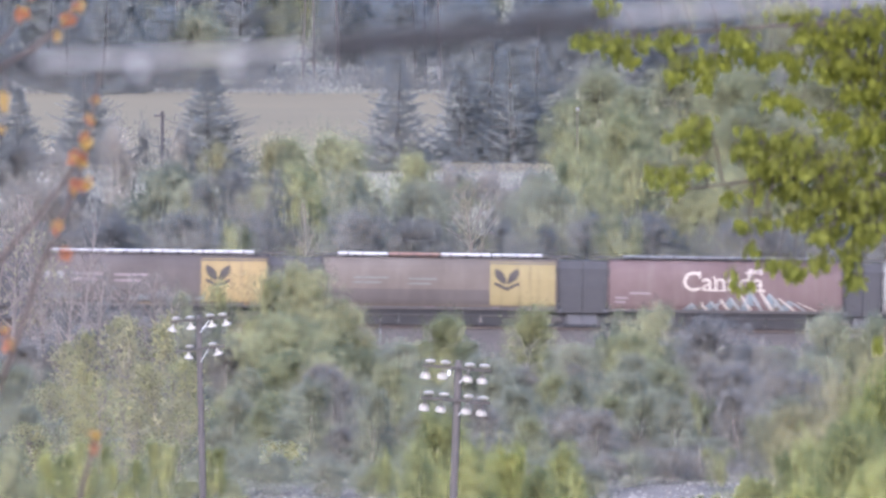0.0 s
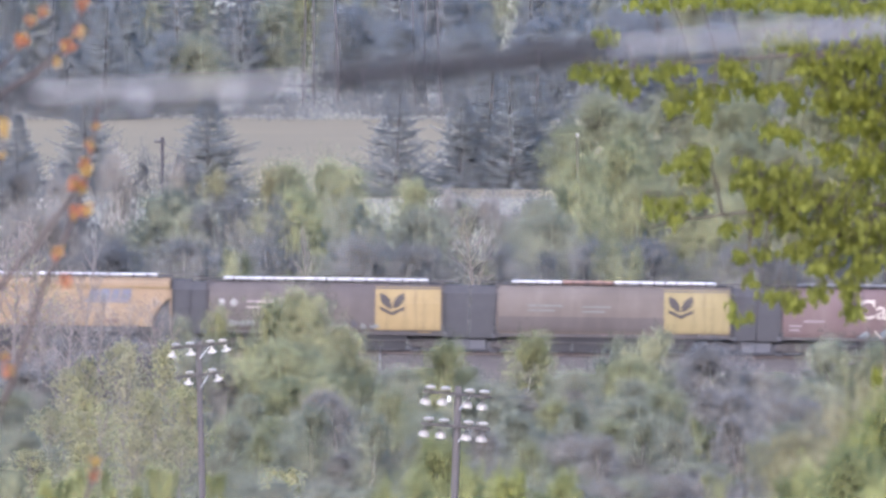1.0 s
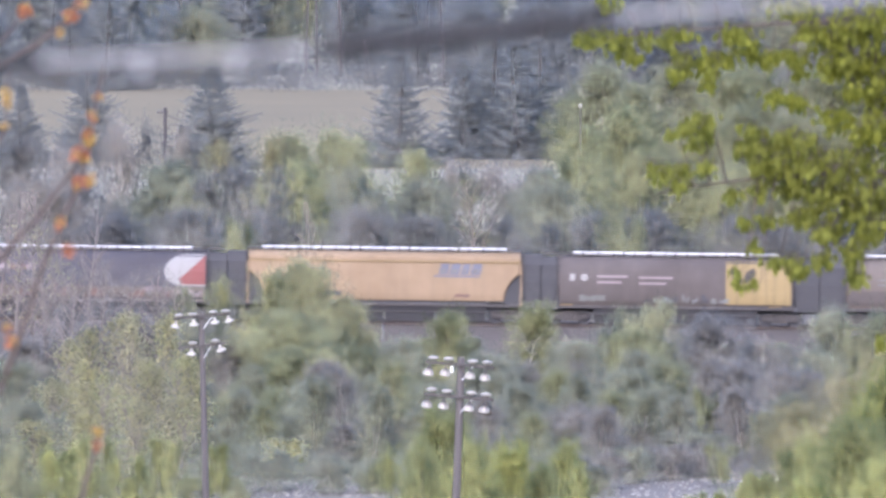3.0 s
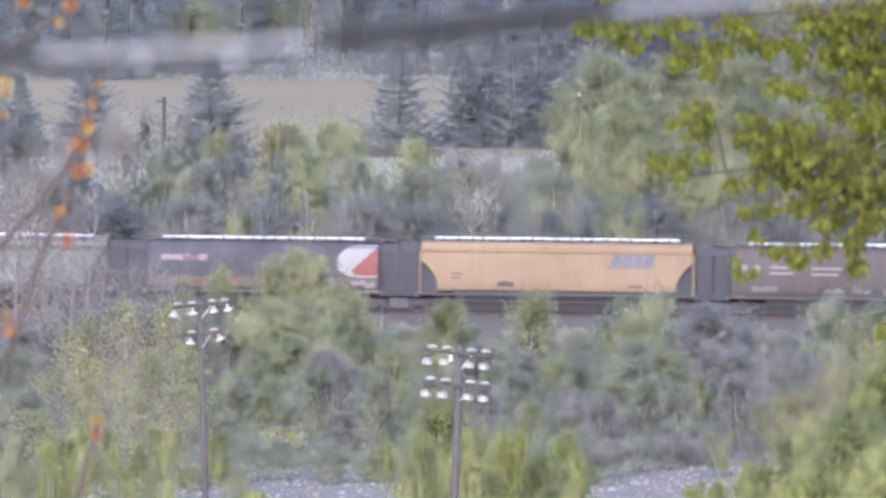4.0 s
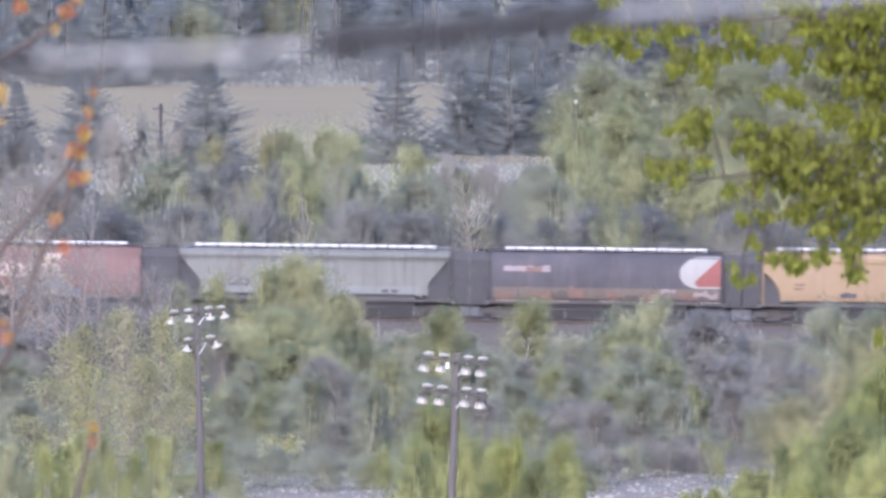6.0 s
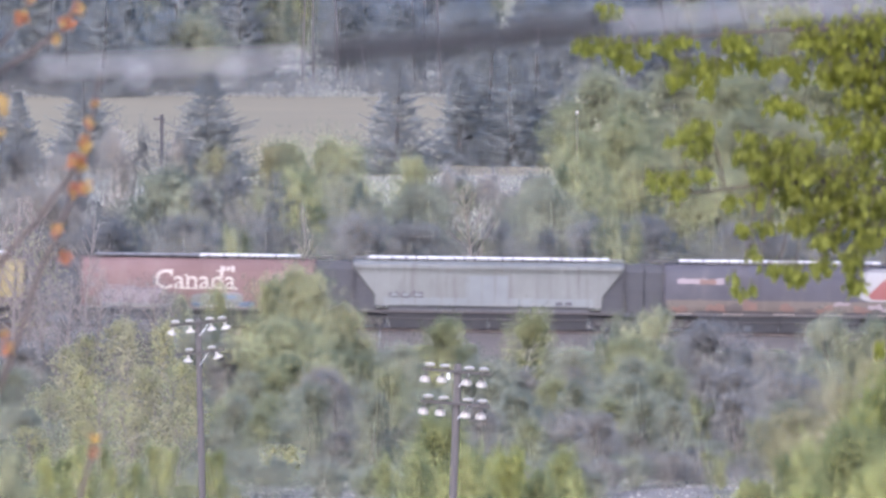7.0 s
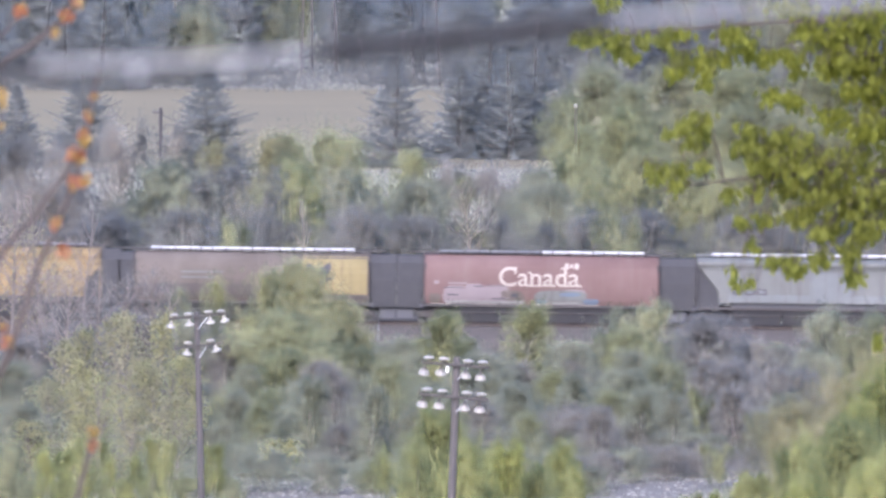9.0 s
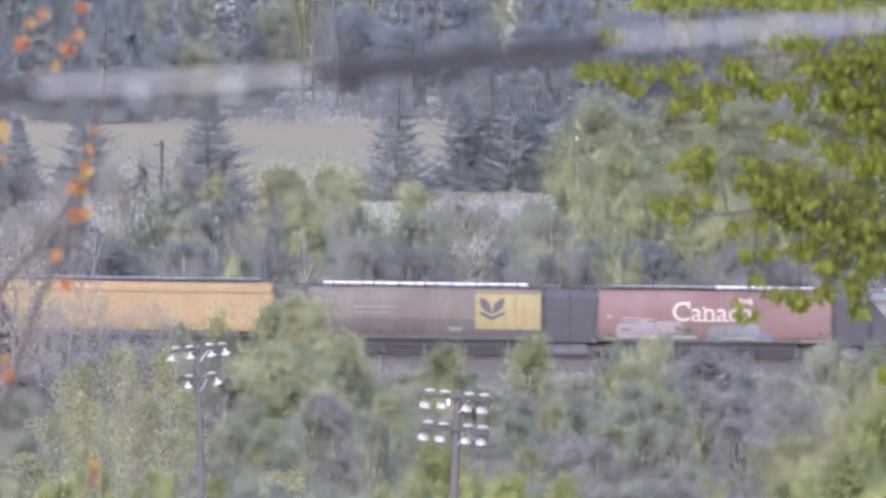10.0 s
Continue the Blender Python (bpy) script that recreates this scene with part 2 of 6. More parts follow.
def build_ground():
    ys = sorted(set([-400, -60, 0] + list(range(12, 480, 12)) + list(range(480, 610, 5)) + [612, 617, 621, 625, 628.5, 634, 639.5, 643, 646, 650, 652]
                    + list(range(655, 1060, 12)) + list(range(1060, 1400, 25)) + [1500, 1800, 2400, 3200, 4600]))
    xs = [-3500, -1500, -700, -350, -200] + list(range(-150, 151, 5)) + [200, 350, 700, 1500, 3500]
    v = [(x, y, land(x, y)) for y in ys for x in xs]
    n = len(xs)
    f, idx = [], []
    for j in range(len(ys) - 1):
        for i in range(n - 1):
            f.append((j * n + i, j * n + i + 1, (j + 1) * n + i + 1, (j + 1) * n + i))
            ym = (ys[j] + ys[j + 1]) / 2
            # Ballast runs on behind the rails: dark ground standing in for under-car shade.
            idx.append(1 if 617 < ym < 652 else 2 if 470 < ym < 507 else 3 if 812 < ym < 1046 else 0)
    ob = new("ground", mesh_from("ground", v, f, ["earth", "ballast", "gravel", "field"], idx, True))
    tagged(ob, "valley ground of rough grass, gravel bar, ballast bank and dry field", "ground", kind="structure")


build_ground()


# ---- trees and shrubs ----
def unit(v):
    return v / (np.linalg.norm(v, axis=-1, keepdims=True) + 1e-9)


def blades(rng, p, soft, size):
    """Small leaf blades at the points p: corner points, faces and the soft normals they are shaded with."""
    n = len(p)
    nrm = unit(rng.normal(size=(n, 3)) + 0.9 * soft)
    t = unit(np.cross(nrm, rng.normal(size=(n, 3))))
    b = np.cross(nrm, t)
    s = size * rng.uniform(0.55, 1.35, size=(n, 1))
    a = s * rng.uniform(0.45, 0.8, size=(n, 1))
    v = np.stack([p - t * s, p + b * a + t * s * 0.7, p - b * a + t * s], axis=1)
    turn = np.einsum("ij,ij->i", np.cross(v[:, 1] - v[:, 0], v[:, 2] - v[:, 0]), soft) < 0
    v[turn] = v[turn][:, [0, 2, 1]]
    return v.reshape(-1, 3), np.arange(3 * n).reshape(-1, 3), np.repeat(soft, 3, axis=0)


def foliage(rng, centres, radii, middle, per, size, squash=0.8, form=0.9):
    """Leaf clumps that melt into one another. middle: the crown's centre, from which the broad shading turns."""
    c, r = np.asarray(centres, float), np.asarray(radii, float)
    d = rng.normal(size=(len(c), per, 3))
    p = (c[:, None] + d * np.array([1.0, 1.0, squash]) * r[:, None, None]).reshape(-1, 3)
    wide = unit((p - middle) * np.array([1, 1, 0.8]))
    soft = unit((1 - form) * unit(d).reshape(-1, 3) + form * wide + np.array([0, 0, 1.1]))
    return blades(rng, p, soft, size)


def leafy_mesh(name, v, f, n, leaf):
    me = mesh_from(name, v.tolist(), f.tolist(), leaf)
    me.polygons.foreach_set("use_smooth", [True] * len(me.polygons))
    me.normals_split_custom_set_from_vertices(n.tolist())
    return me


SHAPES = {  # height, half width, lowest limb, limbs, clumps a limb, clump radius, blades a clump, blade size, upright
    "round": (7.0, 2.9, 0.03, 34, 5, 0.66, 28, 0.29, 0.5),
    "tall": (9.0, 2.3, 0.06, 36, 5, 0.58, 27, 0.29, 0.9),
    "sparse": (9.0, 1.9, 0.05, 34, 9, 0.36, 9, 0.105, 1.5),
    "spiky": (8.0, 2.3, 0.02, 40, 5, 0.34, 27, 0.24, 1.2),
    "bare": (10.0, 2.4, 0.25, 20, 12, 0.35, 3, 0.075, 1.3),
    "twiggy": (6.0, 2.8, 0.03, 32, 5, 0.58, 28, 0.255, 0.8),
    "far": (14.0, 3.4, 0.10, 26, 4, 2.0, 22, 0.8, 0.8),
}


def wiggle(rng, a, d, length, n, bend, up=0.0):
    pts, p, d = [Vector(a)], Vector(a), Vector(d).normalized()
    for _ in range(n):
        d = (d + Vector(rng.normal(size=3)) * bend + Vector((0, 0, up))).normalized()
        p = p + d * (length / n)
        pts.append(p.copy())
    return pts


def grow(shape, seed):
    """Wood and blades of one broadleaf tree."""
    rng = np.random.default_rng(seed)
    H, R, low, limbs, twigs, spread, per, size, upright = SHAPES[shape]
    wood, centres, radii = Geo(), [], []
    airy = shape in ("sparse", "bare")
    stems = 1 if shape in ("tall", "sparse", "bare", "far") else 5 if shape == "spiky" else 3
    trunks = []
    for s in range(stems):
        az = rng.uniform(0, 6.28)
        lean = 0.05 if stems == 1 else 0.45
        t = wiggle(rng, (0.15 * math.cos(az) * (stems > 1), 0.15 * math.sin(az) * (stems > 1), -0.4), (lean * math.cos(az), lean * math.sin(az), 1), H * 0.9, 7, 0.07, 0.05)
        r0 = (0.016 if airy else 0.011) * H / math.sqrt(stems)
        wood.tube(t, [r0 * (1 - 0.13 * i) for i in range(8)], 6)
        trunks.append((t, r0))
    lump = rng.uniform(0, 100)
    for k in range(limbs):
        t, r0 = trunks[k % stems]
        u = low + (0.97 - low) * ((k + rng.uniform(0, 1)) / limbs)
        i = min(int(u * 7), 6)
        base = t[i].lerp(t[i + 1], u * 7 - i)
        az = 2.4 * k + rng.uniform(-0.4, 0.4)
        prof = math.sin(math.pi * min(1.0, (0.16 + 0.84 * u)) ** 0.9) ** 0.6 if stems > 1 else math.sin(math.pi * (0.12 + 0.85 * u)) ** 0.7
        lump_here = 0.88 + 0.55 * noise.noise((math.cos(az) * 1.3 + lump, math.sin(az) * 1.3, u * 3.0))
        length = R * max(0.18, prof) * max(0.45, lump_here)
        rise = upright * rng.uniform(0.5, 1.2)
        limb = wiggle(rng, base, (math.cos(az), math.sin(az), rise), length * 1.15, 4, 0.16, 0.05)
        rr = r0 * (0.42 if airy else 0.26) * (1 - 0.55 * u)
        wood.tube(limb, [rr, rr * 0.8, rr * 0.6, rr * 0.4, rr * 0.18], 4 if airy else 3)
        for j in range(twigs):
            q = 0.3 + 0.7 * (j + rng.uniform(0, 1)) / twigs
            i = min(int(q * 4), 3)
            a = limb[i].lerp(limb[i + 1], q * 4 - i)
            d = Vector((math.cos(az), math.sin(az), rise * 0.6)) + Vector(rng.normal(size=3)) * 0.8
            tw = wiggle(rng, a, d, length * rng.uniform(0.2, 0.45), 3, 0.2, 0.06)
            if airy or j % 3 == 0:
                wood.tube([tw[0], tw[3]], [rr * 0.34, rr * 0.1], 3)
            centres.append(tw[3] if airy or j % 2 else tw[2])
            radii.append(spread * rng.uniform(0.6, 1.25) * (1.12 - 0.45 * u))
    for t, _ in trunks:
        centres += [t[-1], t[-2]]
        radii += [spread * 0.6, spread * 0.8]
    squash = 1.25 if shape in ("spiky", "tall") else 0.85
    v, f, n = foliage(rng, [tuple(c) for c in centres], radii, np.array([0, 0, 0.42 * H]), per, size, squash)
    return wood, v, f, n


def grow_conifer(seed, H=9.0, R=2.9, rows=16):
    """A spruce with layered, gapped boughs: a tapering upturned pad each, fringed with needles."""
    rng = np.random.default_rng(seed)
    wood, vs, fs, ns, n = Geo(), [], [], [], 0
    t = wiggle(rng, (0, 0, -0.4), (0, 0, 1), H, 8, 0.012, 0.05)
    wood.tube(t, [0.17 * (1 - 0.115 * i) for i in range(9)], 7)

    def put(v, f, q):
        nonlocal n
        vs.append(v), ns.append(q), fs.append(f + n)
        n += len(v)

    for k in range(rows):
        u = 0.04 + 0.94 * k / (rows - 1) + rng.uniform(-0.012, 0.012)
        reach = R * (1 - u) ** 0.8 * rng.uniform(0.75, 1.15) + 0.12
        count = 7 if u < 0.75 else 4
        for j in range(count):
            az = 6.283 * j / count + 1.1 * k + rng.uniform(-0.25, 0.25)
            length = reach * rng.uniform(0.6, 1.3)
            z0 = u * H + rng.uniform(-0.3, 0.3) * (1 - u) - 0.28 * length
            sag, lift = rng.uniform(0.0, 0.15), rng.uniform(0.2, 0.55)
            out, side = np.array([math.cos(az), math.sin(az), 0]), np.array([-math.sin(az), math.cos(az), 0])
            line = [out * length * s + np.array([0, 0, z0 + length * (-sag * s + (sag + lift) * s * s)]) for s in (0, 0.3, 0.6, 0.85, 1.0)]
            wood.tube(line[:4], [0.035 * (1.3 - u), 0.025 * (1.3 - u), 0.015, 0.006], 3)
            w = (0.1 + 0.1 * length) * rng.uniform(0.8, 1.25)
            wide, deep = (0.3 * w, 0.6 * w, 0.95 * w, 0.8 * w, 0.1 * w), (0.25, 0.45, 0.55, 0.4, 0.05)
            ring = []
            for p, a, b in zip(line, wide, deep):
                b *= w * 1.3
                ring += [p + side * a, p + np.array([0, 0, 0.4 * b]), p - side * a, p - np.array([0, 0, b])]
            v = np.array(ring)
            f = np.array([q for r in range(4) for i in range(4) for q in ((4 * r + i, 4 * r + (i + 1) % 4, 4 * r + 4 + (i + 1) % 4), (4 * r + i, 4 * r + 4 + (i + 1) % 4, 4 * r + 4 + i))])
            soft = unit(out * 0.9 + np.array([0, 0, 0.1]))
            local = np.tile([side, [0, 0, 1], -side, [0, 0, -1]], (5, 1))
            put(v, f, unit(local * 0.1 + soft))
            m = max(4, int(24 * length / R))
            s = rng.uniform(0.15, 1.02, size=m)
            at = np.array([[np.interp(q, (0, 0.3, 0.6, 0.85, 1.0), [p[i] for p in line]) for i in range(3)] for q in s])
            at += side * (rng.uniform(-1.3, 1.3, size=m) * w * (1.1 - 0.8 * s))[:, None] - np.array([0, 0, 1]) * (rng.uniform(0, 0.6, size=m) * w)[:, None]
            put(*blades(rng, at, np.tile(soft, (m, 1)), 0.19))
    u = rng.uniform(0, 1, size=2300) ** 1.6 * 0.97
    az, q = rng.uniform(0, 6.283, size=2300), np.sqrt(rng.uniform(0, 1, size=2300)) * 0.7 * R * (1 - u) ** 0.85
    p = np.stack([q * np.cos(az), q * np.sin(az), u * H - 0.1 * q + 0.1], axis=1)
    put(*blades(rng, p, unit(np.stack([np.cos(az), np.sin(az), 0 * az + 1.3], axis=1)), 0.3))
    return wood, np.concatenate(vs), np.concatenate(fs), np.concatenate(ns)


GROWN, PROTOS = {}, {}


def tree_proto(shape, leaf, seed, wood_mat):
    key = (shape, leaf, seed)
    if key not in PROTOS:
        if (shape, seed) not in GROWN:
            GROWN[(shape, seed)] = grow_conifer(seed) if shape == "conifer" else grow(shape, seed)
        wood, v, f, n = GROWN[(shape, seed)]
        crown = leafy_mesh("crown", v, f, n, leaf)
        reach = float(np.percentile(np.hypot(v[:, 0], v[:, 1]), 90 if shape == "conifer" else 95))
        PROTOS[key] = (wood.mesh("trunk", wood_mat), crown, float(np.percentile(v[:, 2], 99)), reach)
    return PROTOS[key]


WORDS = {"lime": "lime-green", "green": "fresh green", "sage": "sage-green", "fresh": "pale green", "olive": "olive-yellow", "bud": "brown barely budding", "thicket": "shade-darkened grey-brown", "straw": "straw-yellow", "needle": "dark blue-green"}
KINDS = {"round": ("broadleaf_tree", "bushy tree in spring leaf", "tree"), "tall": ("broadleaf_tree", "upright tree in spring leaf", "tree"),
         "sparse": ("birch_tree", "slender half-leafed birch", "tree"), "bare": ("bare_tree", "pale-stemmed leafless tree", "tree"),
         "spiky": ("sapling_clump", "clump of upright saplings", "saplings"), "twiggy": ("shrub", "dense twiggy shrub", "shrub"), "far": ("hillside_tree", "tall woodland tree", "tree"),
         "conifer": ("conifer_tree", "layered dark spruce", "conifer")}


def tree(shape, leaf, x, y, height, width, where, turn=0.0, seed=1):
    """One tree: full height and full crown width in metres."""
    wood_mat = "grey_bark" if shape in ("sparse", "bare") else "twig_bark" if shape == "conifer" else "bark"
    trunk, crown, H, R = tree_proto(shape, leaf, seed, wood_mat)
    name, words, cat = KINDS[shape]
    s, w = height / H, width / (2 * R)
    m = pose(x, y, land(x, y), 0, 0, turn) @ Matrix.Diagonal((w, w, s, 1))
    ob = thing(name, m, f"{WORDS[leaf]} {words} {where}", cat, f"{cat}s {where}")
    part("trunk", trunk, None, ob)
    part("crown", crown, None, ob)
    return ob


def grove(rows, where, first_seed=1, seeds=3):
    """Rows of (shape, leaf, x, y, height, width)."""
    for k, (shape, leaf, x, y, h, w) in enumerate(rows):
        tree(shape, leaf, x, y, h, w, where, (k * 67 + 31) % 360, first_seed + k % seeds)



def undergrowth(name, x0, x1, y0, y1, clumps, tall, leaf, label, seed, blade=0.225, per=24):
    """Scrub that nobody could count: low uneven clumps all over a stretch of ground."""
    rng = np.random.default_rng(seed)
    cs = []
    for _ in range(clumps):
        x, y = rng.uniform(x0, x1), rng.uniform(y0, y1)
        h = tall * max(0.15, 0.55 + 0.9 * noise.noise((x * 0.16, y * 0.11, seed)))
        cs.append((x, y, land(x, y) + h * rng.uniform(0.05, 1.0)))
    v, f, n = foliage(rng, cs, rng.uniform(0.45, 0.85, size=clumps), np.array([(x0 + x1) / 2, (y0 + y1) / 2, -60.0]), per, blade, 0.8)
    tagged(new(name, leafy_mesh(name, v, f, n, leaf)), label, "undergrowth", kind="stuff")


undergrowth("bank_scrub", -34, 34, 524, 616, 2400, 1.5, "sage", "dense sage-green scrub covering the river bank", 11)
undergrowth("shore_scrub", -24, 7.5, 494, 526, 1500, 2.2, "sage", "dense green scrub along the edge of the gravel", 16)
undergrowth("shore_brush", 7.5, 26, 505, 526, 800, 1.8, "bud", "brown brush above the gravel bar", 17)
undergrowth("bank_brush", -34, 34, 512, 600, 1500, 1.6, "bud", "brown leafless brush on the river bank", 12)
# Leaf colour darkened here in place of shade at the foot of the woods.
undergrowth("woodland_scrub", -40, 40, 653, 740, 2000, 2.4, "thicket", "shade-darkened grey-brown scrub at the foot of the woods", 13)
undergrowth("woodland_brush", -44, 44, 655, 806, 2400, 2.0, "bud", "brown brush among the woodland trees", 14)
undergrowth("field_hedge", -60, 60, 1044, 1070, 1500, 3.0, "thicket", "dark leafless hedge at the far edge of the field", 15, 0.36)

grove([
    ('round', 'fresh', -6.6, 572.0, 8.5, 6.4), ('round', 'fresh', -10.7, 573.7, 7.6, 5.8),
    ('round', 'green', -8.6, 563.8, 5.8, 8.5), ('round', 'green', -9.6, 546.3, 4.6, 5.5),
    ('round', 'green', -5.9, 546.8, 4.9, 5.2), ('round', 'sage', -7.2, 527.8, 3.7, 5.9),
    ('round', 'fresh', -5.2, 574.3, 6.3, 4.5), ('tall', 'fresh', -8.1, 574.7, 7.7, 3.8),
    ('round', 'sage', -2.4, 548.9, 5.2, 4.0), ('round', 'fresh', 0.0, 568.4, 5.7, 4.4),
    ('tall', 'fresh', 4.4, 572.8, 6.1, 3.8), ('round', 'sage', 2.3, 542.4, 4.8, 4.5),
    ('round', 'sage', 6.6, 548.4, 5.1, 4.6), ('round', 'fresh', 11.7, 574.6, 6.1, 6.1),
    ('round', 'green', 10.0, 559.1, 5.2, 4.0), ('round', 'bud', 15.6, 564.0, 5.8, 6.0)], 'on the river bank', 1)

grove([
    ('round', 'bud', 17.3, 552.9, 4.9, 3.7), ('twiggy', 'bud', 18.3, 533.6, 4.3, 4.5),
    ('round', 'sage', 22.3, 567.6, 5.9, 5.7), ('round', 'green', 24.5, 566.0, 5.5, 5.4),
    ('round', 'sage', 9.4, 536.4, 4.2, 5.1), ('tall', 'green', 12.0, 539.3, 4.5, 3.3),
    ('round', 'sage', -4.2, 529.0, 4.0, 5.6), ('round', 'sage', -0.6, 526.5, 3.8, 5.0),
    ('round', 'sage', -6.9, 521.6, 2.9, 5.5), ('round', 'green', -10.4, 525.4, 3.5, 4.1),
    ('round', 'sage', 3.5, 523.0, 3.7, 5.0), ('twiggy', 'bud', 6.5, 517.9, 3.2, 4.9),
    ('twiggy', 'bud', 9.1, 514.5, 2.1, 4.3), ('twiggy', 'bud', 15.0, 522.9, 3.1, 5.0),
    ('round', 'sage', 17.7, 517.1, 2.2, 4.6), ('round', 'sage', -4.1, 511.5, 1.3, 4.3)], 'on the river bank', 2)

grove([
    ('round', 'sage', -10.0, 509.5, 1.5, 3.4), ('twiggy', 'bud', 2.7, 509.5, 2.1, 3.7),
    ('round', 'sage', -1.1, 510.3, 1.8, 4.3), ('twiggy', 'bud', -5.8, 509.5, 1.2, 3.1),
    ('round', 'sage', 12.4, 510.3, 2.1, 3.7), ('twiggy', 'sage', 5.0, 507.3, 1.4, 3.4),
    ('twiggy', 'straw', -8.1, 507.5, 1.8, 2.3), ('spiky', 'green', 13.5, 500, 2.2, 1.6),
    ('spiky', 'green', 13.4, 520, 3.7, 1.9), ('spiky', 'green', 15.8, 515, 2.8, 1.7),
    ('sparse', 'straw', 11.9, 525, 1.2, 1.2), ('tall', 'green', -6.4, 512, 0.8, 1.9),
    ('tall', 'green', -15.2, 572.2, 6.8, 2.9), ('round', 'sage', -13.8, 564.5, 5.6, 4.1),
    ('round', 'sage', -12.6, 533.9, 4.0, 4.2), ('round', 'sage', -11.9, 514.8, 2.1, 3.4)], 'on the river bank', 3)

grove([
    ('round', 'sage', 0.8, 541.3, 4.2, 3.6), ('round', 'sage', 8.3, 560.2, 5.3, 3.1),
    ('twiggy', 'bud', -2.7, 515.2, 2.6, 3.7), ('round', 'sage', 20.2, 544.2, 4.7, 4.2)], 'on the river bank', 4)

grove([
    ('tall', 'sage', -6.8, 512, 4.8, 2.6), ('tall', 'bud', -5.3, 518, 5.1, 2.9),
    ('tall', 'sage', -3.8, 509, 4.4, 2.4), ('tall', 'green', -2.7, 516, 5.5, 2.6),
    ('tall', 'sage', -1.7, 508, 3.6, 2.3), ('tall', 'bud', 2.3, 512, 4.0, 2.7),
    ('tall', 'sage', 3.8, 517, 4.3, 2.6), ('tall', 'green', 4.6, 508, 3.3, 2.1),
    ('tall', 'sage', 6.3, 520, 4.7, 2.6), ('tall', 'bud', 7.6, 511, 3.4, 2.6),
    ('tall', 'sage', 9.8, 515, 4.1, 2.4), ('tall', 'sage', 11.9, 514, 3.8, 2.7),
    ('tall', 'bud', 15.0, 517, 4.0, 2.7), ('tall', 'sage', 16.5, 514, 3.0, 2.4),
    ('tall', 'green', -9.4, 512, 3.4, 2.3), ('tall', 'sage', -10.9, 516, 4.0, 2.6)], 'on the river bank', 1)

grove([
    ('tall', 'bud', -12.2, 562, 4.5, 2.8), ('tall', 'sage', -10.7, 545, 3.8, 3.0),
    ('tall', 'green', -9.0, 530, 3.3, 3.0), ('tall', 'bud', -6.8, 545, 4.1, 3.3),
    ('tall', 'bud', -5.1, 528, 3.4, 3.2), ('tall', 'bud', -3.5, 548, 3.9, 3.1),
    ('tall', 'green', -1.9, 540, 3.7, 2.7), ('tall', 'sage', 2.0, 540, 3.7, 3.3),
    ('tall', 'bud', 3.7, 546, 4.0, 3.0), ('tall', 'green', 5.5, 542, 3.9, 2.7),
    ('tall', 'bud', 7.6, 546, 4.0, 3.0), ('tall', 'green', 9.0, 528, 3.4, 2.6),
    ('tall', 'sage', 10.9, 552, 4.3, 3.4), ('tall', 'bud', 13.6, 546, 4.0, 3.0),
    ('tall', 'bud', 15.2, 540, 4.3, 3.3), ('tall', 'sage', 17.3, 526, 3.2, 2.9)], 'on the river bank', 2)

grove([
    ('tall', 'bud', 19.8, 538, 3.8, 3.3), ('tall', 'sage', -7.6, 515, 2.6, 2.6),
    ('tall', 'bud', -3.7, 514, 2.7, 2.6), ('tall', 'bud', -5.5, 510, 2.4, 2.3)], 'on the river bank', 3)

grove([
    ('round', 'green', -10.6, 494, 1.4, 3.0), ('twiggy', 'sage', -8.6, 497, 2.0, 2.6),
    ('round', 'sage', -5.7, 494, 1.9, 2.6), ('round', 'green', -3.6, 495, 1.6, 2.3),
    ('twiggy', 'sage', -1.1, 494, 2.1, 2.2), ('twiggy', 'bud', 1.4, 497, 1.9, 2.5),
    ('twiggy', 'bud', 3.9, 497, 1.5, 2.9), ('round', 'bud', 6.3, 495, 1.8, 2.7),
    ('twiggy', 'sage', 8.5, 515, 1.0, 2.4), ('twiggy', 'bud', 11.1, 513, 1.0, 2.9),
    ('twiggy', 'sage', 14.1, 515, 1.2, 2.4), ('twiggy', 'bud', 16.5, 515, 0.8, 3.0),
    ('twiggy', 'bud', 7.8, 499, 1.9, 2.5), ('twiggy', 'sage', 9.4, 503, 1.9, 2.8),
    ('twiggy', 'bud', 11.1, 505, 1.8, 2.5), ('round', 'sage', 7.6, 494, 1.4, 1.9)], 'above the river gravel', 1)

grove([
    ('twiggy', 'bud', 12.8, 508, 1.8, 2.3), ('spiky', 'lime', 14.6, 480, 2.0, 1.6),
    ('spiky', 'lime', 11.7, 470, 1.6, 1.6)], 'above the river gravel', 2)

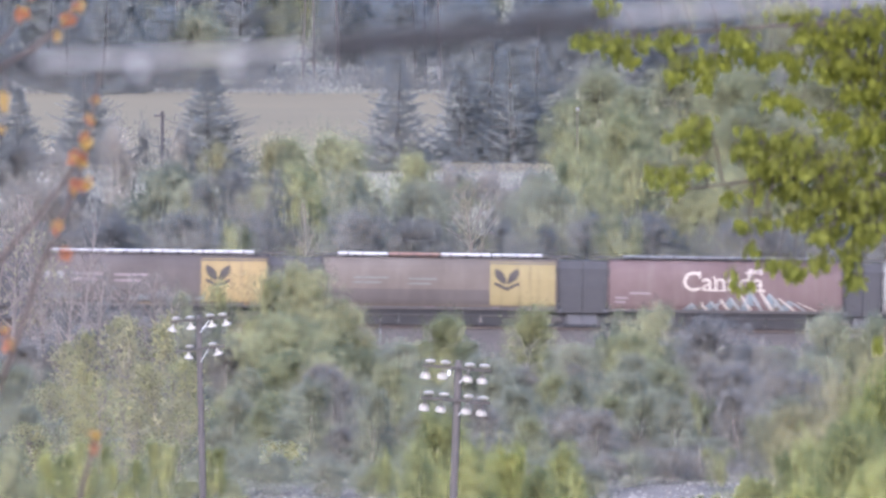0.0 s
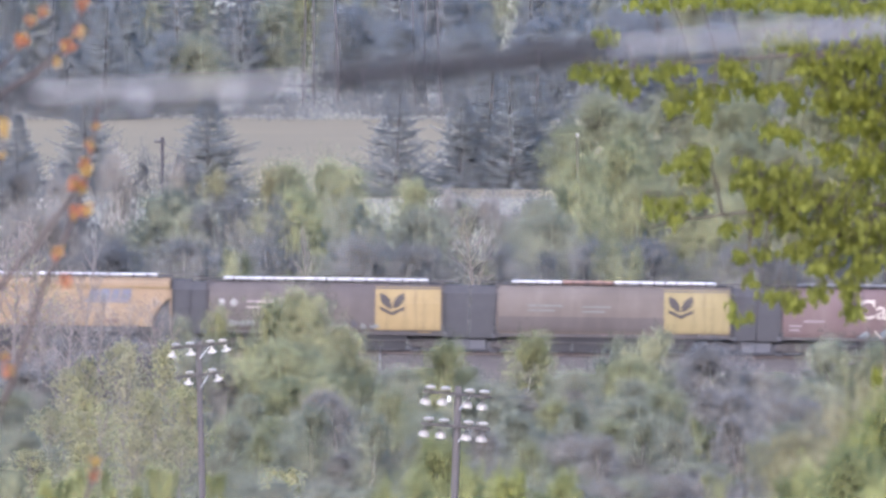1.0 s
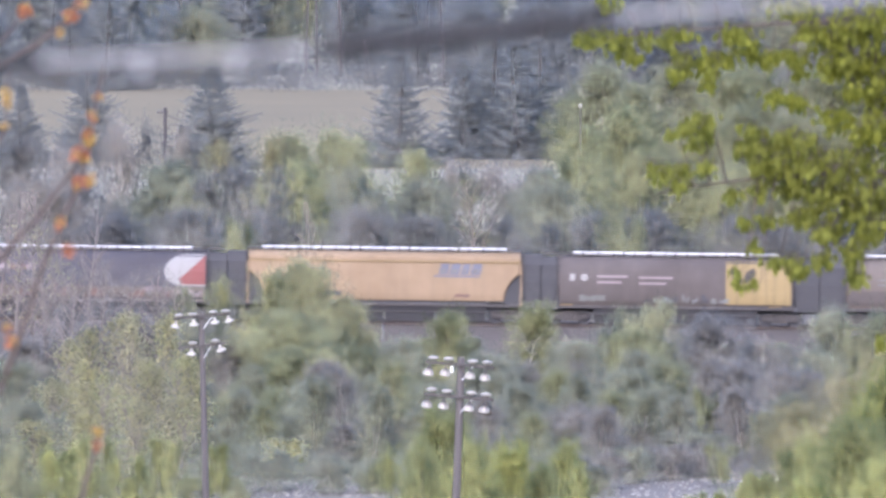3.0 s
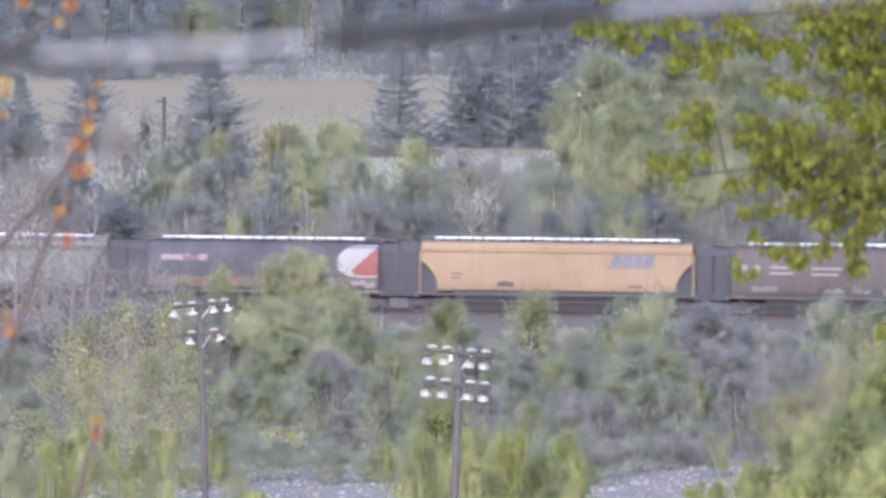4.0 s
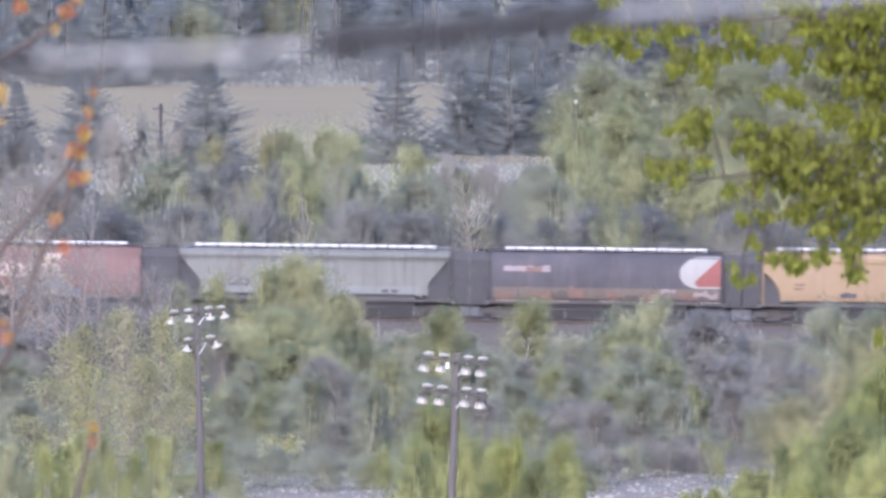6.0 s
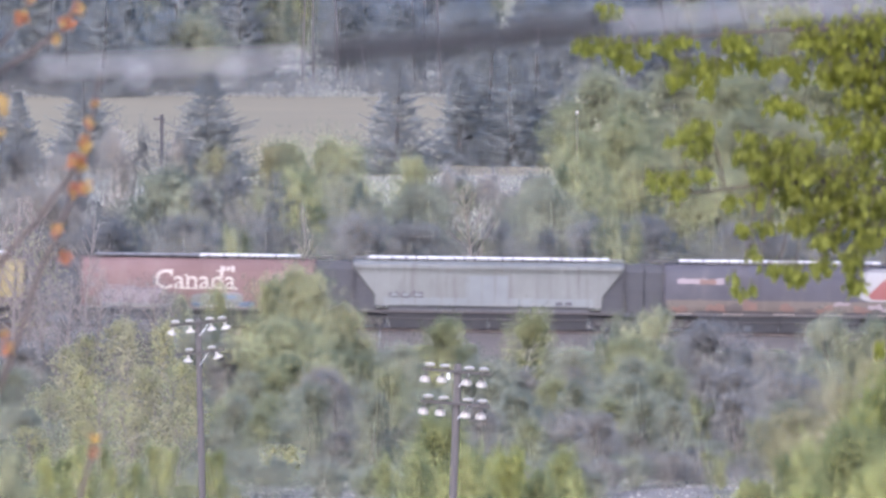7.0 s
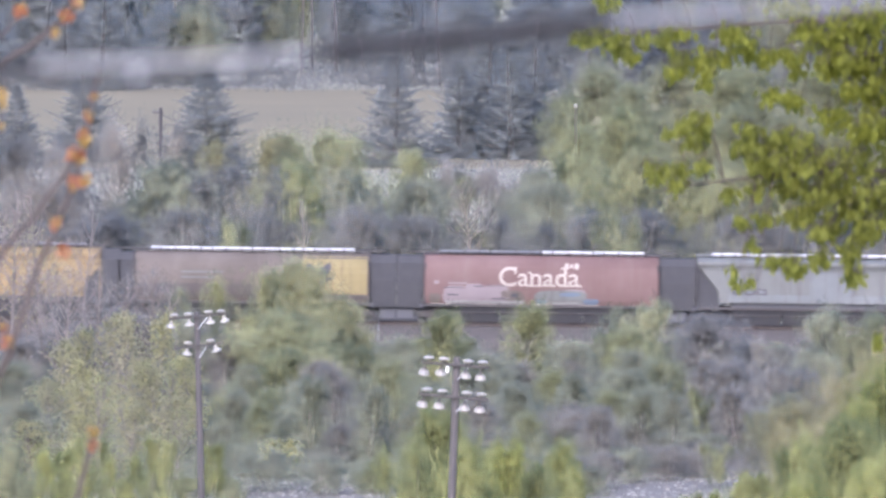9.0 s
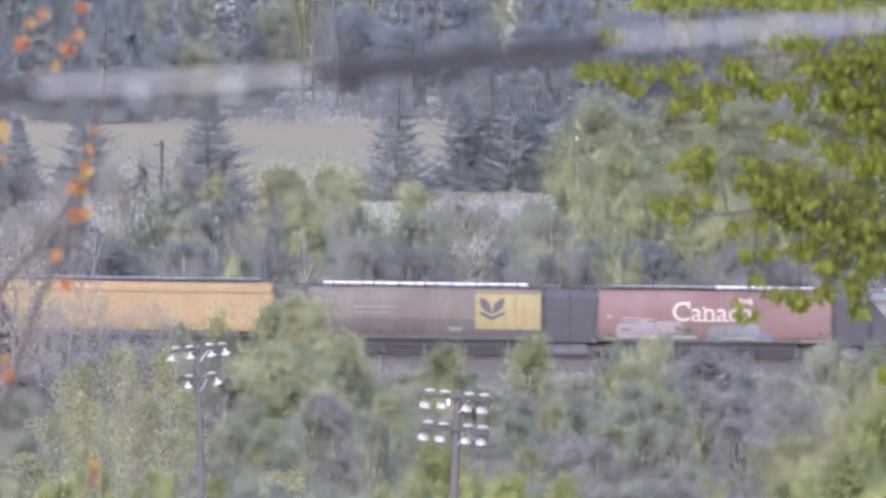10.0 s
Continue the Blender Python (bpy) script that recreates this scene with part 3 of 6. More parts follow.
grove([
    ('round', 'sage', -4.7, 615.2, 1.4, 2.6), ('twiggy', 'bud', -2.5, 615.4, 1.4, 2.7),
    ('twiggy', 'green', -1.1, 614.5, 1.9, 3.3), ('round', 'sage', 0.9, 615.0, 1.9, 3.3),
    ('twiggy', 'bud', 6.2, 614.0, 1.7, 3.2), ('twiggy', 'green', 7.7, 615.1, 1.8, 2.4),
    ('round', 'sage', 8.8, 612.1, 1.9, 3.3), ('twiggy', 'bud', 9.9, 613.4, 1.9, 2.9),
    ('twiggy', 'green', 11.6, 613.4, 2.4, 3.2), ('round', 'sage', 12.7, 614.7, 2.1, 2.6),
    ('twiggy', 'bud', 14.1, 614.5, 2.3, 3.0), ('twiggy', 'green', 15.6, 612.6, 2.0, 2.3),
    ('round', 'sage', 16.8, 614.1, 1.8, 2.7), ('twiggy', 'bud', 18.1, 615.0, 2.1, 2.6),
    ('twiggy', 'green', 19.7, 614.6, 1.9, 2.4), ('round', 'sage', 20.8, 612.1, 1.9, 2.8)], 'at the foot of the ballast', 1)

grove([
    ('twiggy', 'bud', 22.4, 612.5, 2.4, 3.0), ('twiggy', 'green', 23.7, 615.6, 1.6, 2.7)], 'at the foot of the ballast', 2)

grove([
    ('sparse', 'straw', -17.6, 545, 6.5, 3.3), ('sparse', 'straw', -19.3, 535, 5.7, 3.0),
    ('sparse', 'lime', -15.9, 548, 5.9, 3.1), ('sparse', 'straw', -19.9, 515, 4.4, 3.2),
    ('sparse', 'lime', -14.5, 520, 5.3, 2.9), ('sparse', 'straw', -17.5, 515, 4.4, 3.4),
    ('sparse', 'straw', -13.3, 522, 5.2, 2.6), ('sparse', 'lime', -15.3, 505, 4.3, 2.8),
    ('sparse', 'straw', -18.5, 500, 3.2, 3.1), ('sparse', 'straw', -13.6, 505, 4.3, 2.8),
    ('sparse', 'straw', -15.8, 512, 5.7, 2.9), ('sparse', 'straw', -18.0, 518, 5.4, 2.9),
    ('sparse', 'straw', -20.2, 502, 3.1, 2.8), ('sparse', 'lime', -16.1, 495, 3.0, 2.8),
    ('twiggy', 'bud', -20.9, 575, 4.6, 5.4), ('twiggy', 'bud', -23.1, 572, 4.0, 5.1)], 'beside the gravel', 1)

grove([
    ('twiggy', 'bud', -17.8, 582, 4.8, 4.5), ('round', 'sage', -23.0, 540, 4.3, 4.8),
    ('twiggy', 'bud', -20.6, 550, 2.3, 4.9), ('twiggy', 'bud', -17.7, 548, 1.2, 5.2),
    ('round', 'sage', -21.3, 505, 3.8, 4.2), ('twiggy', 'bud', -14.0, 540, 1.3, 4.2),
    ('twiggy', 'bud', -16.3, 560, 3.0, 4.7), ('spiky', 'lime', -12.5, 455, 5.2, 2.3),
    ('spiky', 'lime', -17.7, 455, 4.6, 2.5), ('round', 'lime', -16.6, 470, 4.4, 2.4),
    ('spiky', 'lime', -11.2, 492, 2.6, 1.6), ('round', 'green', -19.3, 450, 5.1, 3.0),
    ('round', 'lime', -14.3, 460, 4.1, 2.3), ('round', 'green', -9.7, 470, 2.4, 1.8),
    ('round', 'green', -19.5, 470, 2.4, 3.1), ('round', 'lime', -20.6, 460, 3.5, 3.1)], 'beside the gravel', 2)

grove([
    ('round', 'green', -17.8, 475, 2.1, 2.4), ('round', 'green', -15.8, 478, 1.9, 2.4),
    ('round', 'sage', -13.7, 480, 1.6, 2.4), ('round', 'green', -12.4, 490, 1.1, 2.2)], 'beside the gravel', 3)

grove([
    ('sparse', 'straw', -18.8, 525, 6.6, 2.4), ('sparse', 'straw', -16.6, 530, 7.2, 2.3),
    ('sparse', 'straw', -14.9, 536, 7.0, 2.2), ('sparse', 'lime', -17.3, 508, 5.2, 2.2),
    ('sparse', 'straw', -14.4, 511, 5.4, 2.1), ('sparse', 'straw', -12.9, 516, 5.6, 2.0),
    ('sparse', 'straw', -19.6, 509, 4.9, 2.2), ('sparse', 'straw', -15.6, 500, 4.2, 2.2),
    ('sparse', 'lime', -13.2, 500, 4.0, 1.9), ('sparse', 'straw', -18.2, 497, 3.9, 2.2)], 'beside the gravel', 2)

grove([
    ('tall', 'lime', -0.5, 440, 7.2, 3.7), ('round', 'lime', -1.5, 432, 5.9, 2.9),
    ('round', 'lime', 1.1, 430, 6.0, 3.1), ('tall', 'lime', 2.9, 435, 5.9, 2.7),
    ('tall', 'lime', 4.8, 440, 5.8, 2.1), ('round', 'lime', 5.5, 430, 5.1, 1.9),
    ('round', 'lime', 2.2, 441, 5.2, 2.7), ('round', 'lime', 0.1, 438, 5.3, 3.4),
    ('tall', 'lime', -1.3, 445, 5.7, 2.2), ('round', 'lime', 4.0, 432, 5.0, 2.6),
    ('spiky', 'lime', 1.9, 446, 5.6, 1.7), ('round', 'lime', 19.0, 420, 10.0, 5.8),
    ('round', 'olive', 18.2, 470, 7.5, 5.5), ('round', 'olive', 20.7, 480, 8.8, 4.5),
    ('round', 'olive', 16.5, 480, 5.4, 4.3), ('round', 'lime', 17.0, 400, 8.6, 5.8)], 'below the near slope', 1)

grove([
    ('round', 'lime', 15.2, 430, 6.0, 3.6), ('round', 'lime', 13.3, 430, 4.7, 2.9),
    ('round', 'lime', 17.3, 380, 8.3, 5.8), ('round', 'lime', 11.9, 470, 1.9, 2.1),
    ('round', 'lime', 13.8, 390, 6.5, 3.3), ('round', 'lime', 16.6, 440, 6.2, 3.7),
    ('round', 'lime', 12.6, 440, 3.8, 2.2), ('round', 'lime', -3.6, 450, 2.1, 2.0),
    ('round', 'lime', -8.5, 455, 2.3, 2.3), ('round', 'straw', -5.6, 452, 2.0, 2.3)], 'below the near slope', 2)

grove([
    ('sparse', 'bud', -21.3, 570, 8.2, 3.6), ('sparse', 'bud', -19.6, 574, 8.4, 3.4),
    ('sparse', 'bud', -18.0, 568, 7.9, 3.5), ('sparse', 'bud', -16.4, 573, 8.0, 3.3),
    ('sparse', 'bud', -14.8, 569, 7.2, 3.2), ('sparse', 'bud', -22.6, 576, 8.0, 3.6),
    ('twiggy', 'bud', -20.0, 580, 5.6, 5.0), ('twiggy', 'bud', -15.4, 581, 5.2, 4.6)], 'beside the track', 2)

grove([
    ('bare', 'bud', -25.9, 608, 10.9, 5.1), ('bare', 'bud', -24.1, 610, 11.1, 4.8),
    ('bare', 'bud', -22.0, 609, 10.3, 3.7), ('bare', 'straw', -24.7, 604, 9.2, 5.0),
    ('bare', 'bud', -27.1, 606, 10.1, 4.7), ('bare', 'straw', -22.6, 603, 7.9, 4.0)], 'beside the track', 1)

grove([
    ('round', 'green', -5.6, 700, 10.2, 8.6), ('round', 'olive', -13.0, 702, 9.6, 7.8),
    ('round', 'green', -10.0, 690, 8.5, 6.5), ('round', 'sage', -20.4, 692, 8.4, 8.1),
    ('twiggy', 'bud', -23.0, 722, 9.9, 4.8), ('twiggy', 'bud', -18.9, 722, 9.2, 3.2),
    ('round', 'sage', -16.1, 682, 7.9, 6.5), ('twiggy', 'bud', -25.1, 690, 7.4, 6.1),
    ('twiggy', 'bud', -28.4, 690, 7.2, 6.5), ('twiggy', 'bud', -30.4, 725, 8.3, 5.2),
    ('twiggy', 'bud', -27.5, 722, 8.0, 4.8), ('round', 'sage', -1.5, 690, 7.6, 5.4),
    ('round', 'green', -2.5, 715, 8.0, 4.8), ('sparse', 'green', 2.2, 660, 9.6, 4.4),
    ('round', 'sage', 6.7, 682, 7.7, 6.8), ('tall', 'green', 11.8, 722, 10.5, 5.6)], 'behind the railway', 1)

grove([
    ('round', 'green', 9.2, 702, 8.7, 4.7), ('round', 'fresh', 14.1, 690, 9.5, 7.3),
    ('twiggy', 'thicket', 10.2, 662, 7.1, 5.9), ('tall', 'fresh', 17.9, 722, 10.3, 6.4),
    ('tall', 'green', 21.8, 722, 10.7, 6.4), ('tall', 'fresh', 25.6, 722, 10.3, 6.4),
    ('tall', 'fresh', 29.6, 722, 9.9, 6.4), ('tall', 'green', 32.4, 722, 10.1, 6.0),
    ('twiggy', 'bud', 0.6, 722, 6.6, 4.4), ('twiggy', 'bud', 4.1, 722, 6.5, 5.2),
    ('round', 'sage', 6.6, 712, 6.7, 5.2), ('round', 'green', 18.7, 690, 8.7, 7.3),
    ('round', 'fresh', 23.3, 690, 8.9, 7.3), ('round', 'green', 27.5, 690, 8.5, 7.3),
    ('round', 'fresh', 31.0, 690, 8.2, 6.5), ('round', 'green', -13.5, 651, 6.6, 2.8)], 'behind the railway', 2)

# The dark-leaved row next to the track carries the wood's shade as colour.
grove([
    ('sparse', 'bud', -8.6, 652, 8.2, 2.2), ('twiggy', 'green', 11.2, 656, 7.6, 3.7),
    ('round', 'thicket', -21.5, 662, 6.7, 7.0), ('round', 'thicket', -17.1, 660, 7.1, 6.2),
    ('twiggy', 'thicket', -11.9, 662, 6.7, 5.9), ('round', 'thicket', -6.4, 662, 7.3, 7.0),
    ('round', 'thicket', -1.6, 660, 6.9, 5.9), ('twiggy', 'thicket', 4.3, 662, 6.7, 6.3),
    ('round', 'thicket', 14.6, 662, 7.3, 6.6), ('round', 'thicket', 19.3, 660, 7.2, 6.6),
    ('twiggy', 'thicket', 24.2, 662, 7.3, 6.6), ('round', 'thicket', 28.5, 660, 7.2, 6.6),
    ('twiggy', 'bud', -25.5, 660, 6.3, 5.9), ('tall', 'green', -11.6, 735, 7.8, 4.1),
    ('tall', 'green', 12.6, 770, 10.6, 7.3), ('tall', 'green', 15.2, 765, 9.5, 6.4)], 'behind the railway', 3)

grove([
    ('tall', 'fresh', 18.4, 785, 9.6, 7.0), ('tall', 'green', 21.1, 780, 9.7, 7.0),
    ('tall', 'fresh', 24.5, 785, 10.0, 7.4), ('tall', 'green', 28.1, 780, 9.9, 7.4),
    ('tall', 'fresh', 31.7, 785, 9.8, 7.4), ('tall', 'green', 35.0, 780, 10.1, 7.4),
    ('tall', 'green', 10.6, 745, 7.6, 5.0), ('twiggy', 'fresh', 9.5, 790, 7.1, 5.3),
    ('round', 'fresh', 13.8, 740, 7.7, 6.2), ('round', 'green', 21.3, 740, 8.1, 7.0),
    ('round', 'fresh', 27.4, 740, 7.9, 7.0), ('round', 'sage', -6.9, 676, 9.0, 6.0),
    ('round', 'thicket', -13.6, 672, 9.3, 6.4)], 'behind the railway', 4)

grove([
    ('conifer', 'needle', -34.1, 812, 6.4, 5.0), ('conifer', 'needle', -29.0, 822, 7.6, 6.4),
    ('conifer', 'needle', -18.9, 812, 8.1, 7.5), ('conifer', 'needle', -3.9, 815, 8.9, 6.4),
    ('conifer', 'needle', 1.3, 830, 7.9, 6.0), ('conifer', 'needle', 3.6, 836, 9.6, 7.4),
    ('conifer', 'needle', 5.6, 826, 9.3, 6.9), ('conifer', 'needle', 7.5, 834, 9.3, 7.0),
    ('conifer', 'needle', 9.9, 822, 7.5, 4.1), ('conifer', 'needle', 19.3, 835, 8.4, 5.1),
    ('conifer', 'needle', 25.5, 840, 9.5, 6.1), ('conifer', 'needle', 31.0, 836, 8.6, 6.1),
    ('conifer', 'needle', 35.6, 840, 9.9, 6.1), ('conifer', 'needle', -37.6, 820, 7.6, 5.5)], 'at the field edge', 1)

# Blue needle colour on broadleaf trees here puts haze into the leaves.
grove([
    ('far', 'needle', -52.1, 1051, 10.0, 7.4), ('far', 'needle', -47.4, 1065, 7.6, 7.9),
    ('conifer', 'needle', -39.3, 1058, 10.2, 7.0), ('conifer', 'needle', -35.3, 1050, 11.8, 7.8),
    ('far', 'needle', -29.7, 1065, 8.6, 6.6), ('far', 'sage', -24.6, 1064, 8.5, 7.8),
    ('far', 'needle', -4.0, 1062, 9.8, 8.4), ('far', 'needle', 3.4, 1059, 9.8, 8.4),
    ('far', 'needle', 9.1, 1063, 10.4, 8.5), ('far', 'needle', 14.9, 1061, 9.9, 8.1),
    ('far', 'needle', 18.8, 1055, 10.8, 6.9), ('conifer', 'needle', 23.8, 1061, 8.7, 7.2),
    ('far', 'needle', 29.2, 1063, 9.8, 7.5), ('far', 'sage', 36.7, 1065, 11.0, 8.5),
    ('conifer', 'needle', 42.0, 1058, 10.1, 7.8), ('far', 'sage', 45.5, 1067, 9.5, 7.7)], 'on the far hillside', 1)

grove([
    ('far', 'needle', 51.7, 1051, 9.7, 8.7), ('conifer', 'needle', -53.6, 1090, 10.3, 8.5),
    ('far', 'needle', -46.8, 1079, 14.7, 8.2), ('conifer', 'needle', -42.1, 1079, 13.5, 8.6),
    ('far', 'needle', -37.6, 1095, 14.1, 7.0), ('far', 'needle', -33.6, 1077, 13.9, 6.7),
    ('conifer', 'needle', -28.3, 1083, 14.5, 7.4), ('conifer', 'needle', -21.9, 1087, 14.1, 7.0),
    ('far', 'sage', -18.9, 1094, 11.3, 7.7), ('far', 'needle', -11.6, 1082, 10.6, 6.1),
    ('far', 'needle', -8.4, 1085, 10.5, 8.3), ('far', 'needle', -0.7, 1083, 13.8, 8.2),
    ('far', 'needle', 2.9, 1087, 13.4, 8.2), ('conifer', 'needle', 9.4, 1087, 13.6, 7.4),
    ('far', 'needle', 12.8, 1086, 12.2, 8.4), ('far', 'needle', 17.7, 1083, 10.4, 7.7)], 'on the far hillside', 2)

grove([
    ('far', 'needle', 23.5, 1094, 10.7, 7.6), ('conifer', 'needle', 29.8, 1087, 13.4, 7.0),
    ('far', 'sage', 33.1, 1075, 11.8, 7.1), ('conifer', 'needle', 39.8, 1085, 13.6, 6.5),
    ('conifer', 'needle', 43.1, 1091, 14.2, 7.6), ('far', 'needle', 48.4, 1080, 10.6, 7.8),
    ('far', 'needle', 53.3, 1092, 12.4, 8.9), ('far', 'sage', -55.9, 1135, 12.1, 8.4),
    ('far', 'sage', -50.7, 1121, 16.3, 8.4), ('far', 'sage', -43.3, 1116, 13.3, 7.6),
    ('far', 'sage', -37.8, 1118, 12.8, 6.2), ('far', 'sage', -33.3, 1133, 16.2, 8.5),
    ('far', 'sage', -29.4, 1127, 13.8, 9.0), ('conifer', 'needle', -21.4, 1125, 14.2, 9.0),
    ('far', 'green', -15.9, 1132, 13.3, 6.6), ('far', 'sage', -10.7, 1127, 13.7, 8.8)], 'on the far hillside', 3)

grove([
    ('conifer', 'needle', -5.0, 1118, 16.3, 9.0), ('conifer', 'needle', 0.6, 1118, 13.2, 8.5),
    ('far', 'sage', 3.1, 1120, 15.6, 6.5), ('far', 'sage', 10.4, 1122, 17.1, 7.9),
    ('far', 'sage', 16.7, 1116, 13.6, 6.7), ('far', 'sage', 21.1, 1129, 16.2, 6.8),
    ('far', 'green', 26.5, 1118, 13.9, 8.7), ('far', 'sage', 30.9, 1116, 16.2, 7.0),
    ('far', 'sage', 37.1, 1130, 14.1, 7.4), ('far', 'sage', 42.6, 1130, 16.2, 8.7),
    ('far', 'sage', 45.9, 1121, 16.7, 8.6), ('conifer', 'needle', 53.3, 1133, 14.1, 6.8),
    ('far', 'sage', -59.0, 1189, 15.8, 7.8), ('far', 'sage', -51.9, 1180, 16.7, 9.7),
    ('far', 'sage', -45.4, 1191, 20.0, 8.2), ('conifer', 'needle', -37.9, 1178, 19.9, 6.6)], 'on the far hillside', 4)

grove([
    ('far', 'green', -33.8, 1177, 21.1, 7.0), ('conifer', 'needle', -27.3, 1185, 17.3, 7.9),
    ('far', 'sage', -19.2, 1186, 21.0, 8.2), ('far', 'sage', -12.7, 1189, 17.6, 7.5),
    ('far', 'sage', -9.0, 1191, 17.0, 7.2), ('conifer', 'needle', -1.8, 1181, 19.3, 9.1),
    ('far', 'sage', 5.9, 1178, 18.2, 8.0), ('far', 'sage', 12.4, 1194, 17.4, 8.2),
    ('far', 'green', 17.7, 1179, 16.6, 7.3), ('conifer', 'needle', 22.2, 1176, 21.2, 7.3),
    ('far', 'sage', 28.6, 1188, 17.1, 8.1), ('far', 'sage', 36.3, 1193, 18.5, 9.2),
    ('conifer', 'needle', 41.8, 1177, 17.5, 7.1), ('far', 'sage', 47.7, 1192, 17.8, 8.6),
    ('far', 'sage', 55.1, 1181, 20.4, 7.2)], 'on the far hillside', 5)


def dead_snag(x, y, height, lean):
    rng = np.random.default_rng(int(abs(x) * 10) + 5)
    g = Geo().tube(wiggle(rng, (0, 0, -0.4), (lean, 0, 1), height, 6, 0.02), [0.13, 0.12, 0.11, 0.10, 0.08, 0.06, 0.02], 7)
    for k in range(9):
        z = height * (0.35 + 0.065 * k)
        a = rng.uniform(0, 6.28)
        g.tube([(lean * z, 0, z), (lean * z + 0.7 * math.cos(a), 0.7 * math.sin(a), z + 0.2)], [0.04, 0.01], 4)
    ob = new("dead_snag", g.mesh("dead_snag", "pole"))
    ob.matrix_basis = pose(x, y, land(x, y))
    tagged(ob, "bare dark trunk of a dead tree below the hill", "dead tree", "dead trees on the hill")


for row in ((-15.0, 1075, 15, 0.01), (-13.9, 1080, 15.5, 0.0), (-11.3, 1078, 16, 0.015), (-3.0, 1062, 15, -0.01), (-2.0, 1064, 16, 0.005), (-0.3, 1060, 15.5, 0.0)):
    dead_snag(*row)


# ---- the railway ----
def build_track():
    for side in (-0.72, 0.72):
        g = Geo()
        y = TRACK_Y + side
        prof = [(-0.07, 0.0), (0.07, 0.0), (0.07, 0.02), (0.012, 0.045), (0.012, 0.12), (0.036, 0.135), (0.036, 0.17), (-0.036, 0.17), (-0.036, 0.135), (-0.012, 0.12), (-0.012, 0.045), (-0.07, 0.02)]
        g.loft([[(x, y + a, rail_z(x) - 0.17 + b) for a, b in prof] for x in (-150, 150)])
        tagged(new("rail", g.mesh("rail", "rail")), "rusty steel rail on timber sleepers", "rail", "rails of the track", "structure")
    g = Geo()
    for k in range(460):
        x = -149 + k * 0.65
        z = rail_z(x) - 0.17
        g.box((x - 0.115, TRACK_Y - 1.3, z - 0.16), (x + 0.115, TRACK_Y + 1.3, z - 0.002), 0.015)
    tagged(new("sleepers", g.mesh("sleepers", "sleeper")), "weathered timber sleepers bedded in grey ballast", "sleepers", kind="stuff")


build_track()

CYL = [(1.15, 1.34), (1.30, 1.44), (1.60, 1.53), (2.0, 1.58), (2.5, 1.60), (3.0, 1.58), (3.4, 1.50), (3.7, 1.38), (3.95, 1.20), (4.12, 0.98), (4.22, 0.70)]
BOXY = [(1.38, 1.50), (1.50, 1.55), (1.9, 1.58), (2.3, 1.59), (2.6, 1.59), (2.85, 1.585), (3.0, 1.58), (3.13, 1.577), (3.4, 1.57), (3.82, 1.52), (3.88, 1.56), (4.06, 1.54), (4.24, 1.35), (4.36, 0.9)]
RIBBED = [(1.48, 1.52), (1.6, 1.53), (2.2, 1.53), (2.8, 1.53), (3.4, 1.53), (3.78, 1.53), (3.82, 1.56), (4.0, 1.55), (4.12, 1.35), (4.22, 0.9)]


def half_width(prof, z):
    return float(np.interp(z, [p[0] for p in prof], [p[1] for p in prof]))


def side_patch(prof, outline, off=0.02):
    """A painted shape on the near flank: an outline of (x, z), mapped to the curved side in thin bands."""
    g = Geo()
    zs = [z for _, z in outline]
    z0, z1 = min(zs), max(zs)
    n = max(1, math.ceil((z1 - z0) / 0.22))
    bm = bmesh.new()
    bm.faces.new([bm.verts.new((x, 0, z)) for x, z in outline])
    for k in range(1, n):
        z = z0 + (z1 - z0) * k / n
        bmesh.ops.bisect_plane(bm, geom=bm.verts[:] + bm.edges[:] + bm.faces[:], plane_co=(0, 0, z), plane_no=(0, 0, 1))
    bmesh.ops.triangulate(bm, faces=bm.faces[:])
    bm.verts.index_update()
    g.add([(v.co.x, -half_width(prof, v.co.z) - off, v.co.z) for v in bm.verts], [[v.index for v in f.verts] for f in bm.faces])
    bm.free()
    return g


def rect(x0, x1, z0, z1):
    return [(x0, z0), (x1, z0), (x1, z1), (x0, z1)]


def blob(rng, x0, x1, z0, z1, teeth=9, wild=0.3):
    """A sprayed shape with an uneven outline."""
    top = [(x0 + (x1 - x0) * k / teeth, z1 - (z1 - z0) * wild * rng.uniform(0, 1)) for k in range(teeth, -1, -1)]
    low = [(x0 + (x1 - x0) * k / teeth, z0 + (z1 - z0) * wild * 0.5 * rng.uniform(0, 1)) for k in range(teeth + 1)]
    return low + top


def lettering(text, size, x, z, prof, off=0.05):
    """Raised-paint letters from the built-in typeface, laid on the curved flank."""
    cu = bpy.data.curves.new("lettering", "FONT")
    cu.body, cu.size, cu.offset, cu.resolution_u = text, size, 0.005 * size, 4
    ob = bpy.data.objects.new("lettering", cu)
    scene.collection.objects.link(ob)
    me = ob.to_mesh()
    v = [(x + p.co.x, -half_width(prof, z + p.co.y) - off, z + p.co.y) for p in me.vertices]
    f = [tuple(q.vertices) for q in me.polygons]
    ob.to_mesh_clear()
    bpy.data.objects.remove(ob)
    bpy.data.curves.remove(cu)
    return Geo().add(v, f)


